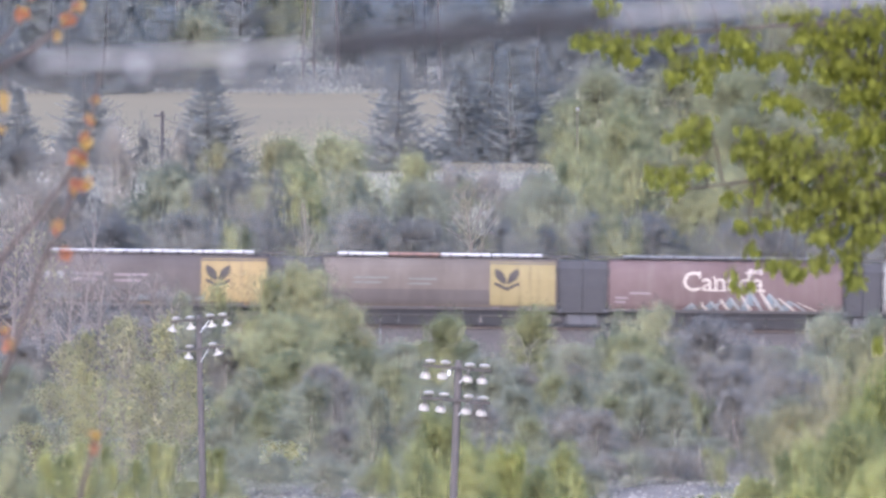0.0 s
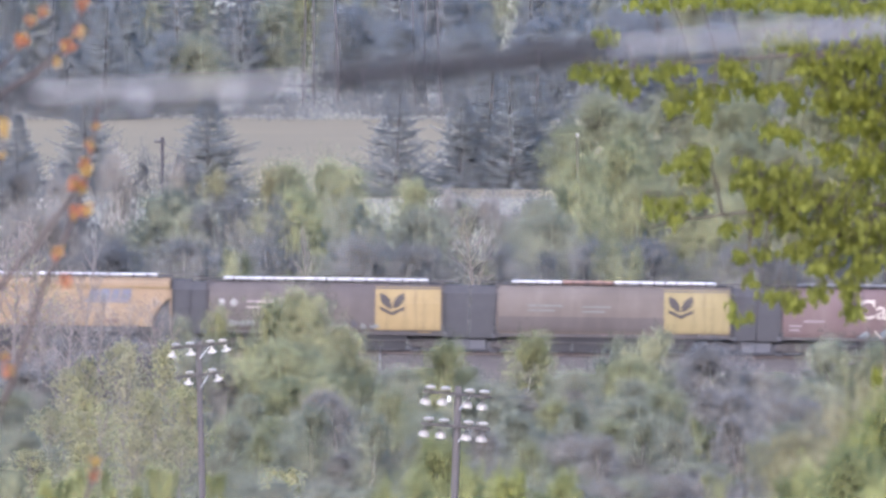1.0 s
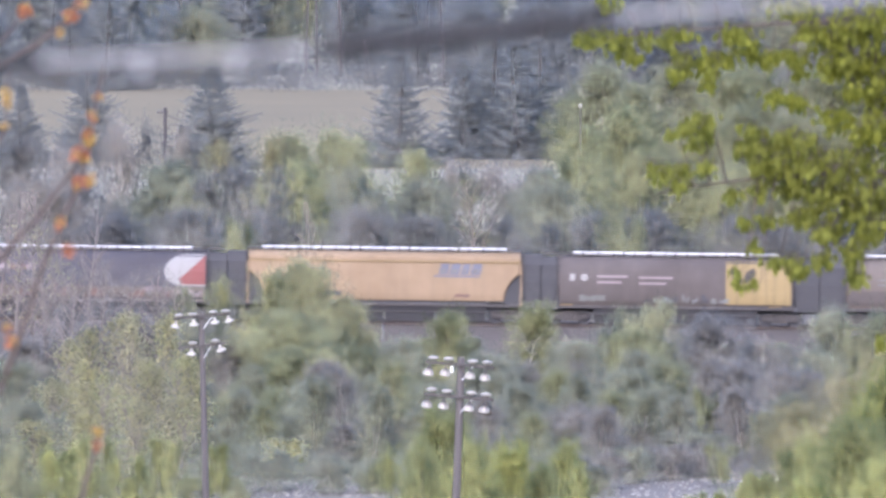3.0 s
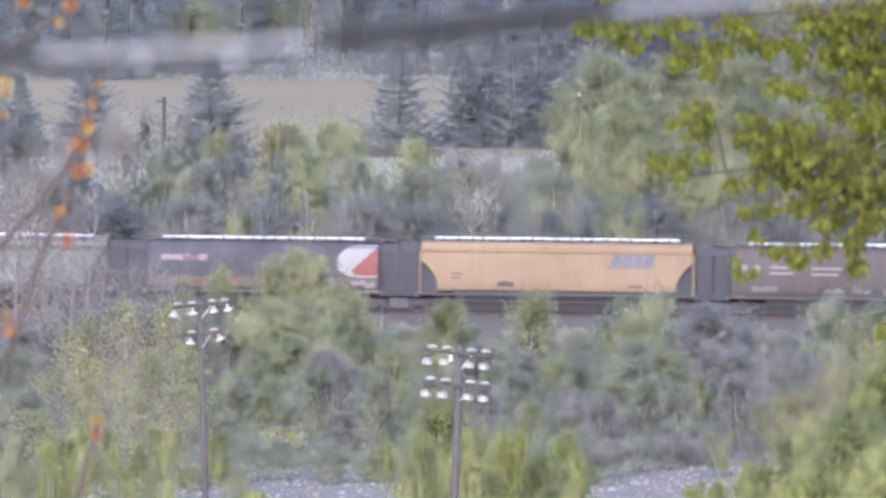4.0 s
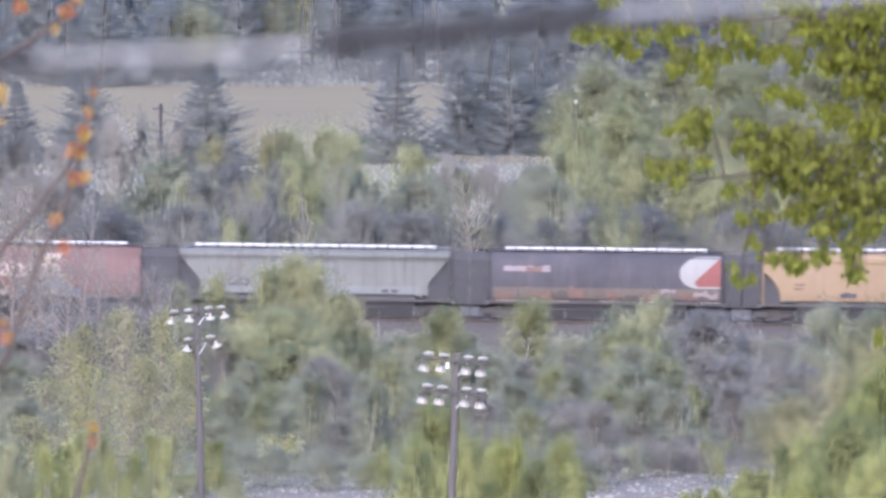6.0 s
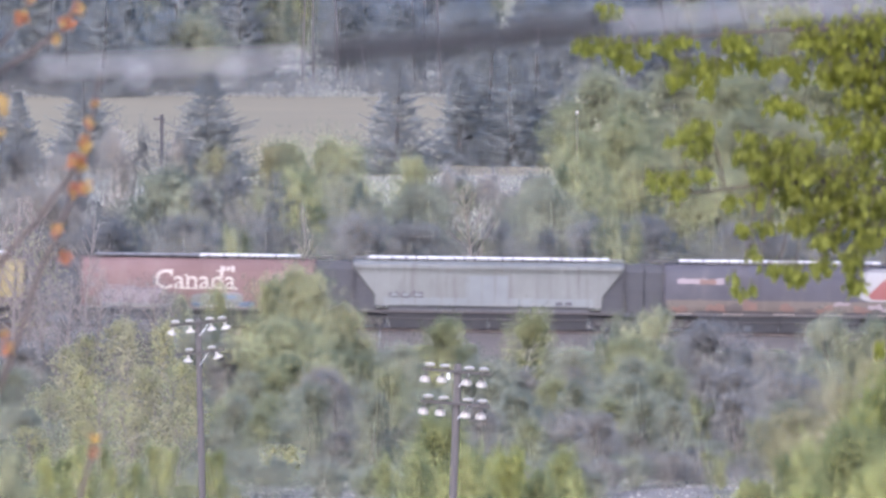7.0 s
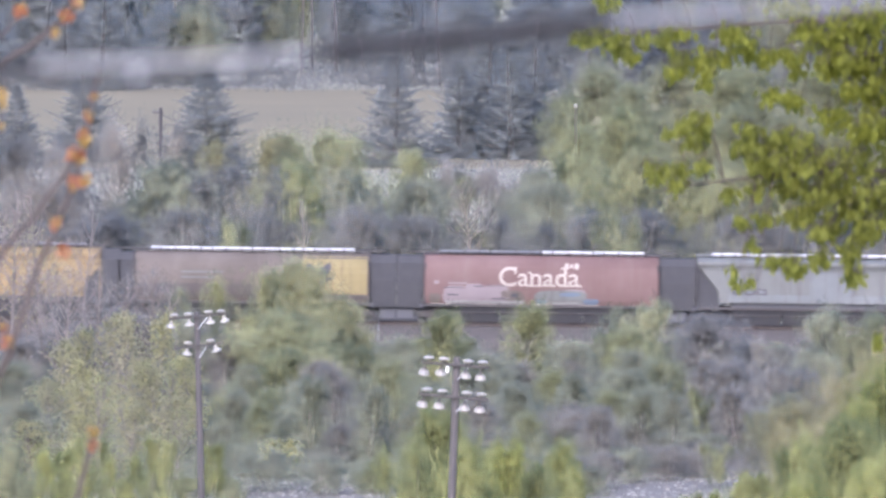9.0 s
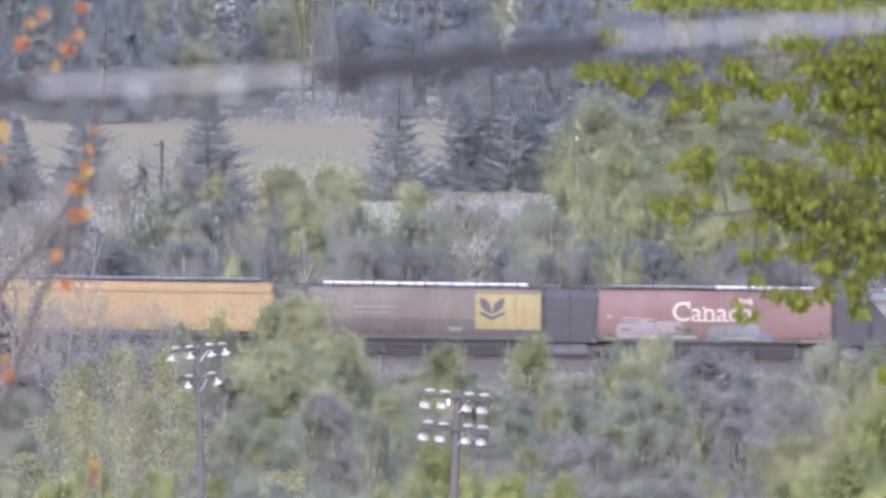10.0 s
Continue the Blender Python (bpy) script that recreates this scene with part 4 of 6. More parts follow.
def bubble(x0, x1, z0, z1, lean=0.0, n=14):
    """A rounded sprayed letter shape, leaning by lean metres a metre."""
    pts = []
    for k in range(n):
        c, w = math.cos(6.283 * k / n), math.sin(6.283 * k / n)
        x = (x0 + x1) / 2 + (x1 - x0) / 2 * math.copysign(abs(c) ** 0.55, c)
        z = (z0 + z1) / 2 + (z1 - z0) / 2 * math.copysign(abs(w) ** 0.55, w)
        pts.append((x + lean * (z - z0), z))
    return pts


def wordmark(car, z):
    """The painted country name: letters with slab feet and a hooked capital."""
    text = lettering("Canada", 1.70, -2.72, z, CYL)
    spans = []
    for f in sorted(text.f, key=lambda q: min(text.v[i][0] for i in q)):
        a, b = min(text.v[i][0] for i in f), max(text.v[i][0] for i in f)
        if spans and a < spans[-1][1] + 0.005:
            spans[-1][1] = max(spans[-1][1], b)
        else:
            spans.append([a, b])
    top, mid = max(p[2] for p in text.v), z + 0.9
    slabs = []
    for k, (a, b) in enumerate(spans):
        if k == 0:
            slabs.append(rect(b - 0.10, b + 0.02, top - 0.42, top + 0.02))
        elif k == 2:
            slabs += [rect(a - 0.1, a + 0.32, z - 0.02, z + 0.08), rect(b - 0.32, b + 0.1, z - 0.02, z + 0.08), rect(a - 0.13, a + 0.05, mid - 0.12, mid)]
        else:
            slabs.append(rect(b - 0.05, b + 0.13, z - 0.02, z + 0.09))
            if k == 4:
                slabs.append(rect(b - 0.36, b - 0.1, top - 0.1, top))
    for r in slabs:
        g = side_patch(CYL, r, 0.046)
        text.add(g.v, g.f)
    part("wordmark", text, "cream", car, "white painted lettering")


def hull(prof, x0, x1, inset, steps=1, thick=0.0):
    """A car body: level rings, each pulled in at the ends by inset(z)."""
    rings = []
    for z, w in prof:
        a, b = x0 + inset(z), x1 - inset(z)
        e = 0.10
        rings.append([(a, -w + e, z), (a + e, -w, z), (b - e, -w, z), (b, -w + e, z), (b, w - e, z), (b - e, w, z), (a + e, w, z), (a, w - e, z)])
    z, w = prof[-1]
    a, b = x0 + inset(z), x1 - inset(z)
    rings.append([(a, -0.2, z + 0.06), (a + 0.05, -0.25, z + 0.06), (b - 0.05, -0.25, z + 0.06), (b, -0.2, z + 0.06), (b, 0.2, z + 0.06), (b - 0.05, 0.25, z + 0.06), (a + 0.05, 0.25, z + 0.06), (a, 0.2, z + 0.06)])
    return Geo().loft(rings)


WHEELS = []


def wheelset_mesh():
    if "wheelset" not in PROTOS:
        g = Geo()
        g.turned([(0.07, -1.05), (0.07, 1.05)], axis="y", sides=8)
        for s in (-1, 1):
            y = 0.72 * s
            rows = [(0.10, -0.09), (0.16, -0.07), (0.17, -0.03), (0.36, -0.02), (0.40, -0.06), (0.42, -0.06), (0.425, 0.03), (0.455, 0.045), (0.455, 0.07), (0.38, 0.07), (0.36, 0.02), (0.16, 0.04), (0.10, 0.06)]
            g.turned([(r, y - s * h) for r, h in rows], axis="y", sides=22)
            for k in range(4):
                c, n = math.cos(k * math.pi / 2 + 0.4), math.sin(k * math.pi / 2 + 0.4)
                g.box((0.27 * c - 0.05, y - 0.06, 0.27 * n - 0.05), (0.27 * c + 0.05, y + 0.06, 0.27 * n + 0.05))
        PROTOS["wheelset"] = g.mesh("wheelset", "underframe", True)
        f = Geo()
        for s in (-1, 1):
            y = 1.02 * s
            out = [(-1.15, 0.40), (-0.98, 0.30), (-0.72, 0.36), (-0.40, 0.22), (0.40, 0.22), (0.72, 0.36), (0.98, 0.30), (1.15, 0.40), (1.12, 0.60), (0.55, 0.78), (-0.55, 0.78), (-1.12, 0.60)]
            f.loft([[(a, y - 0.07, b) for a, b in out], [(a, y + 0.07, b) for a, b in out]])
            for q in (-0.28, 0, 0.28):
                f.turned([(0.09, 0.34), (0.09, 0.66)], (q, y - 0.10 * s * -1, 0), sides=8)
            for q in (-0.89, 0.89):
                f.turned([(0.12, -0.05), (0.14, 0.0), (0.12, 0.06)], (q, y + 0.08 * s, 0.44), "y", 10)
        f.box((-0.22, -1.1, 0.60), (0.22, 1.1, 0.86), 0.04)
        PROTOS["truck_frame"] = f.mesh("truck_frame", "iron", True)
    return PROTOS["wheelset"], PROTOS["truck_frame"]


def hopper(name, length, prof, colour, label, end_cut, hatches, posts=False, bays=4, ends=(1.25, 1.25)):
    """A covered grain hopper on two trucks, its middle at the origin, rail head at z = 0. Returns the thing."""
    car = thing(name, Matrix.Identity(4), label, "hopper car", "cars of the grain train")
    h = length / 2
    top = prof[-1][0] + 0.06
    part("body", hull(prof, -h, h, end_cut), colour, car, smooth=True)
    # under-hung hopper bays with outlet gates, drawn wide to fill in underbody shade
    z0 = prof[0][0]
    span = (length - 4.4) / bays
    for k in range(bays):
        c = -h + 2.2 + span * (k + 0.5)
        a = span * 0.49
        g = Geo().loft([[(c - q, -w, z), (c + q, -w, z), (c + q, w, z), (c - q, w, z)] for z, q, w in ((z0 + 0.05, a * 1.02, 1.36), (1.0, a * 1.01, 1.3), (0.62, a * 0.99, 1.0), (0.30, a * 0.97, 0.8), (0.08, a * 0.95, 0.62))])
        bay = part("hopper_bay", g, "underframe", car, "dark steel discharge bay")
        part("outlet_gate", Geo().box((c - a * 0.5, -0.66, 0.06), (c + a * 0.5, 0.66, 0.14), 0.02), "underframe", bay)
    part("centre_sill", Geo().box((-h - 0.2, -0.34, 0.72), (h + 0.2, 0.34, 1.16), 0.03), "underframe", car)
    part("brake_pipe", Geo().tube([(-h + 0.4, -1.15, 0.74), (-h + 2.6, -1.2, 0.66), (h - 2.6, -1.2, 0.66), (h - 0.4, -1.15, 0.74)], 0.035, 6), "iron", car)
    # side sills and end frames
    for s, overhang in ((-1, ends[0]), (1, ends[1])):
        part("side_sill", Geo().box((-h - 0.15, 1.38 * s - 0.08, 1.02), (h + 0.15, 1.38 * s + 0.08, 1.20), 0.02), "iron", car)
        e = Geo().box((s * (h + 0.15) - 0.12, -1.46, 0.92), (s * (h + 0.15) + 0.12, 1.46, 1.18), 0.02)
        part("end_sill", e, "underframe", car)
        p = Geo().box((min(s * (h + 0.1), s * (h + overhang)), -0.62, 1.06), (max(s * (h + 0.1), s * (h + overhang)), 0.62, 1.12), 0.01)
        part("end_platform", p, "iron", car)
        for w in (-1, 1):
            post = Geo().box((s * (h - 0.06) - 0.05, w * 1.42 - 0.05, 1.1), (s * (h - 0.06) + 0.05, w * 1.42 + 0.05, 3.75), 0.01)
            part("corner_post", post, colour if prof is BOXY else "shade_iron", car)
        # Added block, coloured dark: stands in for shade in the gap between cars.
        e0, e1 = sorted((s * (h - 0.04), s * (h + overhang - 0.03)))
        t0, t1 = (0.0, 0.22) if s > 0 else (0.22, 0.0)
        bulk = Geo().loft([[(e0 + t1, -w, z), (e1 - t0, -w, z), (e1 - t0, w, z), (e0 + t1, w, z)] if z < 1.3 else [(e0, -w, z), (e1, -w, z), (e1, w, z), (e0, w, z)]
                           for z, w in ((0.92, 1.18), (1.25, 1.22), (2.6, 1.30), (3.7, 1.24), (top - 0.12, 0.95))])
        part("gap_shade_block", bulk, "shade_iron", car, "dark block filling in the shade between cars")
        # Invented box that fills the shaded space around the coupler with dark.
        q0, q1 = sorted((s * (h + 0.62), s * (h + overhang)))
        part("coupler_shade_block", Geo().box((q0, -0.95, 0.16), (q1, 0.95, 0.9), 0.06), "underframe", car, "dark block added for the shade below the end platform")
        lad = Geo()
        for w in (-1.48, -1.08):
            lad.tube([(s * (h + 0.05), w, 1.0), (s * (h + 0.05), w, top + 0.1)], 0.025, 5)
        for r in range(9):
            lad.tube([(s * (h + 0.05), -1.48, 1.25 + 0.36 * r), (s * (h + 0.05), -1.08, 1.25 + 0.36 * r)], 0.018, 4)
        part("ladder", lad, "iron", car)
        rail = Geo()
        rail.tube([(s * (h + overhang - 0.1), -1.2, 1.1), (s * (h + overhang - 0.1), -1.2, 2.0), (s * (h + overhang - 0.1), 1.2, 2.0), (s * (h + overhang - 0.1), 1.2, 1.1)], 0.025, 5)
        part("end_rail", rail, "iron", car)
        c = Geo().box((min(s * (h + 0.2), s * (h + overhang + 0.15)), -0.11, 0.72), (max(s * (h + 0.2), s * (h + overhang + 0.15)), 0.11, 0.94), 0.03)
        c.box((s * (h + overhang + 0.15) - 0.16, -0.20, 0.68), (s * (h + overhang + 0.15) + 0.16, 0.18, 0.98), 0.05)
        part("coupler", c, "iron", car)
    br = Geo().turned([(0.06, 0.0), (0.28, 0.03), (0.28, 0.06), (0.06, 0.08)], (h + 0.35, 0.5, 2.3), "x", 12)
    part("brake_wheel", br, "iron", car)
    tk = Geo().turned([(0.02, -0.62), (0.17, -0.58), (0.19, -0.5), (0.19, 0.5), (0.17, 0.58), (0.02, 0.62)], (-h + 0.9, -0.55, 1.55), "y", 12)
    part("air_tank", tk, "iron", car)
    # roof
    g = Geo()
    over = 1.05 if prof is CYL else 0.02
    for w in (-0.62, 0.62):
        g.box((-h - over, w - 0.16, top + 0.10), (h + over, w + 0.16, top + 0.14))
        for k in range(9):
            x = -h + 0.3 + (length - 0.6) * k / 8
            g.box((x - 0.03, w - 0.14, top - 0.16), (x + 0.03, w + 0.14, top + 0.10))
    part("running_board", g, "dull_roof" if prof is RIBBED else "iron", car)
    n = len(hatches)
    a0, a1 = -h + 0.9, h - 0.9
    for k, mat in enumerate(hatches):
        x0, x1 = a0 + (a1 - a0) * k / n + 0.05, a0 + (a1 - a0) * (k + 1) / n - 0.05
        rows = [(-0.40, top), (-0.40, top + 0.10), (-0.30, top + 0.20), (0.0, top + 0.24), (0.30, top + 0.20), (0.40, top + 0.10), (0.40, top)]
        g = Geo().loft([[(x, y, z) for y, z in rows] for x in (x0, x1)])
        hatch = part("hatch_cover", g, mat, car)
        for q in (0.2, 0.5, 0.8):
            x = x0 + (x1 - x0) * q
            part("hatch_latch", Geo().box((x - 0.04, -0.44, top + 0.02), (x + 0.04, -0.40, top + 0.22)), "iron", hatch)
    if posts:
        for k in range(18):
            x = -h + 1.4 + (length - 2.8) * k / 17
            part("side_post", Geo().box((x - 0.04, -1.553, 1.48), (x + 0.04, -1.53, 3.78), 0.006), colour, car)
    # trucks
    ws, tf = wheelset_mesh()
    for s in (-1, 1):
        truck = new("truck")
        truck.parent = car
        truck.matrix_basis = pose(s * (h - 0.75), 0, 0)
        part("truck_frame", tf, None, truck)
        for q in (-0.89, 0.89):
            w = part("wheelset", ws, None, truck)
            w.matrix_basis = pose(q, 0, 0.425)
            WHEELS.append((w, q))
    return car


def no_cut(z):
    return 0.0


def round_cut(z):
    t = max(0.0, min(1.0, (z - 1.38) / 1.75))
    return 0.10 + 1.0 * (1 - t ** 2.2)


def slope_cut(z):
    return 1.38 * max(0.0, min(1.0, (3.75 - z) / 1.7))


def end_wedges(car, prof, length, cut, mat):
    """Slope sheets below the flank's cut ends, coloured dark for the shade there."""
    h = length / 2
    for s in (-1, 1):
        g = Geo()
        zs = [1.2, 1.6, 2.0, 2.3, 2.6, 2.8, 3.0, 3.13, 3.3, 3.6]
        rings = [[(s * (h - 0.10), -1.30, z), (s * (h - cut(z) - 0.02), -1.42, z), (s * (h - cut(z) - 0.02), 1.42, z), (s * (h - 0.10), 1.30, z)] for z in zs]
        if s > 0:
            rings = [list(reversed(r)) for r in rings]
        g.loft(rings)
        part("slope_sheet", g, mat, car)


def wheat_mark(car, prof, x, z, s, mat):
    """Two leaves over a chevron."""
    for k in (-1, 1):
        leaf = [(x + k * 0.03 * s, z - 0.20 * s), (x + k * 0.30 * s, z - 0.08 * s), (x + k * 0.50 * s, z + 0.10 * s), (x + k * 0.60 * s, z + 0.34 * s), (x + k * 0.58 * s, z + 0.60 * s), (x + k * 0.34 * s, z + 0.50 * s), (x + k * 0.14 * s, z + 0.32 * s), (x + k * 0.04 * s, z + 0.06 * s)]
        part("emblem_leaf", side_patch(prof, leaf if k > 0 else leaf[::-1], 0.035), mat, car)
        bar = [(x, z - 0.50 * s), (x + k * 0.60 * s, z - 0.22 * s), (x + k * 0.60 * s, z - 0.06 * s), (x, z - 0.33 * s)]
        part("emblem_bar", side_patch(prof, bar if k > 0 else bar[::-1], 0.035), mat, car)


def stencil(car, prof, x, z, rows, mat, w=0.9, hgt=0.10, gap=0.2):
    """Unreadable stencilled lines as plain bars."""
    for k in range(rows):
        part("stencil_bar", side_patch(prof, rect(x, x + w * (1 - 0.2 * (k % 2)), z - gap * k, z - gap * k + hgt), 0.02), mat, car)


def grain_car(label, colour, lower, panel, mark, hatches, ends):
    """A dark cylindrical grain car with a painted end panel and wheat emblem."""
    car = hopper("hopper_car", 14.65, CYL, colour, label, no_cut, hatches, ends=ends)
    h = 14.65 / 2
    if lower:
        part("lower_flank", side_patch(CYL, rect(-h + 0.12, h - 0.12, 1.2, 2.3), 0.008), lower, car, "darker brown lower flank")
    part("end_panel", side_patch(CYL, rect(h - 4.2, h - 0.12, 1.35 if mark == "black" else 1.7, 4.05), 0.016), panel, car, "yellow painted end panel")
    wheat_mark(car, CYL, h - 3.15, 2.9, 1.28, mark)
    return car


def build_train():
    cars = []
    rng = random.Random(4)
    # front car, only its tail shows
    z = hopper("hopper_car", 14.65, CYL, "grey", "pale grey cylindrical grain hopper car on the track", no_cut, ["hatch"] * 4)
    part("end_stripe", side_patch(CYL, rect(-7.2, -6.6, 1.4, 4.0), 0.02), "white", z)
    cars.append((z, 1557, 14.65))
    # maroon car with the country's wordmark and a painted mountain range
    a = hopper("hopper_car", 14.65, CYL, "maroon", "maroon cylindrical hopper car with white wordmark and sprayed mountains", no_cut, ["dull_roof"] * 4, ends=(1.6, 1.25))
    wordmark(a, 2.42)
    flag(a, 1.45)
    stencil(a, CYL, -6.0, 2.15, 1, "mauve", 1.3, 0.14)
    stencil(a, CYL, -6.9, 1.85, 2, "mauve", 0.8, 0.14, 0.26)
    for k in range(12):
        x0 = -2.2 + 0.60 * k
        hgt = 0.42 + 0.85 * math.exp(-((k - 6.3) / 3.4) ** 2) * rng.uniform(0.8, 1.1)
        lean = 0.16 * (k - 4)
        peak = [(x0 - 0.50, 1.22), (x0 + 0.75, 1.22), (x0 + 0.42, 1.22 + hgt * 0.45), (x0 + 0.10, 1.22 + hgt), (x0 - 0.20, 1.22 + hgt * 0.55)]
        part("sprayed_peak", side_patch(CYL, peak, 0.020 + 0.004 * (k % 4)), ("steel_blue", "taupe", "steel_blue", "maroon")[k % 4], a, "sprayed mountain peak")
        ridge = [(x0 + 0.04, 1.22 + hgt), (x0 + 0.16, 1.22 + hgt * 0.98), (x0 + 0.42 + lean * 0.3, 1.22 + hgt * 0.55), (x0 + 0.78 + lean * 0.5, 1.24), (x0 + 0.56 + lean * 0.5, 1.24), (x0 + 0.26 + lean * 0.3, 1.22 + hgt * 0.5)]
        part("sprayed_ridge", side_patch(CYL, ridge[::-1], 0.042), "cream" if k % 2 else "ice", a, "pale sprayed ridge line")
        if k % 3 == 0:
            snow = [(x0 - 0.34, 1.22 + hgt * 0.2), (x0 - 0.12, 1.22 + hgt * 0.2), (x0 + 0.1, 1.22 + hgt * 0.9), (x0 - 0.02, 1.22 + hgt * 0.8)]
            part("sprayed_ridge", side_patch(CYL, snow, 0.046), "ice", a)
    cars.append((a, 1072, 14.65))
    b = grain_car("brown hopper car with yellow end panel and wheat emblem", "taupe", "brown", "yellow", "black", ["hatch", "hatch_rust", "hatch", "hatch"], (1.68, 1.6))
    stencil(b, CYL, -5.4, 2.95, 2, "grey", 2.2, 0.10, 0.3)
    stencil(b, CYL, -2.0, 2.9, 2, "grey", 1.8, 0.10, 0.3)
    for x0 in (-5.8, -0.9, 3.2):
        part("sill_strip", side_patch(CYL, rect(x0, x0 + 0.6, 1.17, 1.23), 0.09), "mauve", b, "pale reflective strip")
    cars.append((b, 567, 14.65))
    c = grain_car("dark brown hopper car with buff end panel and spray tags", "brown", None, "buff", "black", ["hatch"] * 4, (1.15, 1.68))
    stencil(c, CYL, -6.6, 2.75, 1, "white", 0.3, 0.42)
    part("badge", Geo().turned([(0.24, -0.01), (0.24, 0.01)], (-5.7, -1.60, 2.95), "y", 12), "white", c)
    stencil(c, CYL, -4.9, 2.95, 2, "mauve", 1.9, 0.16, 0.36)
    stencil(c, CYL, -2.3, 2.9, 2, "mauve", 2.1, 0.16, 0.36)
    for k in range(9):
        x0 = -2.0 + 0.6 * k
        part("spray_tag", side_patch(CYL, blob(rng, x0, x0 + rng.uniform(0.35, 0.6), 1.35, 1.35 + rng.uniform(0.4, 0.75), 4, 0.6), 0.02), ("charcoal", "grey", "patch")[k % 3], c)
    part("spray_tag", side_patch(CYL, blob(rng, -6.0, -4.4, 1.45, 1.9), 0.02), "grey", c)
    for x0 in (-7.2, -0.8, 5.8):
        part("reflector_strip", side_patch(CYL, rect(x0, x0 + 0.8, 1.18, 1.28), 0.09), "amber", c, "amber reflective strip")
    cars.append((c, 57, 14.65))
    # orange car with blue lettering
    d = hopper("hopper_car", 17.16, BOXY, "orange", "orange slope-ended grain hopper car with blue company lettering", round_cut, ["hatch"] * 5)
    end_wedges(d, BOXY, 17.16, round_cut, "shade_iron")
    logo(d, BOXY, 3.35, 3.02, "blue")
    part("eave_line", Geo().box((-8.5, -1.60, 3.78), (8.5, -1.55, 3.86)), "amber", d)
    stencil(d, BOXY, -6.6, 2.35, 2, "rust", 0.7, 0.12, 0.26)
    part("spray_tag", side_patch(BOXY, blob(rng, -3.7, -2.7, 1.6, 2.0), 0.02), "charcoal", d)
    part("spray_tag", side_patch(BOXY, blob(rng, 4.4, 5.3, 1.6, 1.85), 0.02), "rust", d)
    cars.append((d, -493, 17.16))
    # charcoal car with the white and red end
    e = hopper("hopper_car", 14.5, CYL, "charcoal", "charcoal cylindrical hopper car with a white and red painted end", no_cut, ["hatch"] * 4)
    h = 7.25
    arc = [(h - 1.25 - 1.3 * math.sin(q) - 0.12 * (1 - math.cos(q)), 3.08 + 1.0 * math.cos(q)) for q in [math.pi * k / 14 for k in range(15)]]
    part("white_disc", side_patch(CYL, [(h - 0.12, 4.08)] + arc + [(h - 0.12, 2.08)], 0.018), "white", e, "white half-round end mark")
    part("red_wedge", side_patch(CYL, [(h - 0.11, 2.2), (h - 0.11, 4.0), (h - 1.0, 3.2), (h - 1.75, 2.5), (h - 1.55, 2.2)], 0.034), "bright_red", e, "red triangular end mark")
    for x0, x1, z0, z1 in ((h - 1.8, h - 0.9, 1.5, 2.05), (h - 0.9, h - 0.3, 1.35, 1.85), (h - 3.9, h - 2.9, 1.75, 2.1)):
        part("spray_tag", side_patch(CYL, blob(rng, x0, x1, z0, z1, 6, 0.5), 0.03), "mauve", e)
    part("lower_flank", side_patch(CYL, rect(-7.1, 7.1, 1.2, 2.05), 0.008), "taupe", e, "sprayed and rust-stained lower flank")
    for k in range(12):
        x0 = -6.9 + 1.15 * k
        part("spray_tag", side_patch(CYL, blob(rng, x0, x0 + rng.uniform(0.6, 1.25), 1.25, rng.uniform(1.75, 2.2), 5, 0.5), 0.022 + 0.003 * (k % 2)), ("rust", "taupe", "rust", "brown")[k % 4], e)
    part("spray_tag", side_patch(CYL, blob(rng, -6.4, -3.5, 3.0, 3.45, 9, 0.3), 0.02), "mauve", e)
    part("spray_tag", side_patch(CYL, blob(rng, -5.0, -4.0, 3.0, 3.42, 5, 0.3), 0.03), "rust", e)
    for x0 in (-6.8, -3.6, -0.4, 2.6, 5.9):
        part("sill_strip", side_patch(CYL, rect(x0, x0 + 1.3, 1.17, 1.24), 0.09), "cream", e, "pale reflective strip")
    cars.append((e, -974, 14.5))
    f = hopper("hopper_car", 16.9, RIBBED, "grey", "streaked pale grey rib-sided grain hopper car with sloping ends", slope_cut, ["hatch"] * 5, True)
    end_wedges(f, RIBBED, 16.9, slope_cut, "shade_iron")
    part("repaint_patch", side_patch(RIBBED, rect(-1.4, 1.3, 1.55, 3.4), 0.012), "patch", f, "pale blue-grey repainted patch")
    part("repaint_patch", side_patch(RIBBED, rect(-6.5, 6.5, 1.52, 2.0), 0.008), "patch", f)
    for k in range(3):
        part("spray_tag", side_patch(RIBBED, blob(rng, -6.2 + 0.75 * k, -5.6 + 0.75 * k, 1.95, 2.4, 4, 0.3), 0.06), "charcoal", f)
        part("spray_tag", side_patch(RIBBED, blob(rng, -6.1 + 0.75 * k, -5.7 + 0.75 * k, 2.05, 2.3, 4, 0.3), 0.07), "patch", f)
    part("stencil_bar", side_patch(RIBBED, rect(4.2, 4.6, 1.6, 1.8), 0.06), "charcoal", f)
    part("stencil_bar", side_patch(RIBBED, rect(4.8, 5.2, 1.6, 1.8), 0.06), "charcoal", f)
    cars.append((f, -1523, 16.9))
    # faded red car with wordmark and tags
    g = hopper("hopper_car", 14.65, CYL, "red", "faded red hopper car with white wordmark and pink tags", no_cut, ["dull_roof", "dull_roof", "hatch", "hatch"], ends=(1.72, 1.2))
    wordmark(g, 2.36)
    flag(g, 1.45)
    stencil(g, CYL, -6.7, 2.45, 1, "mauve", 0.3, 0.2)
    stencil(g, CYL, -5.8, 2.45, 2, "mauve", 1.2, 0.1, 0.2)
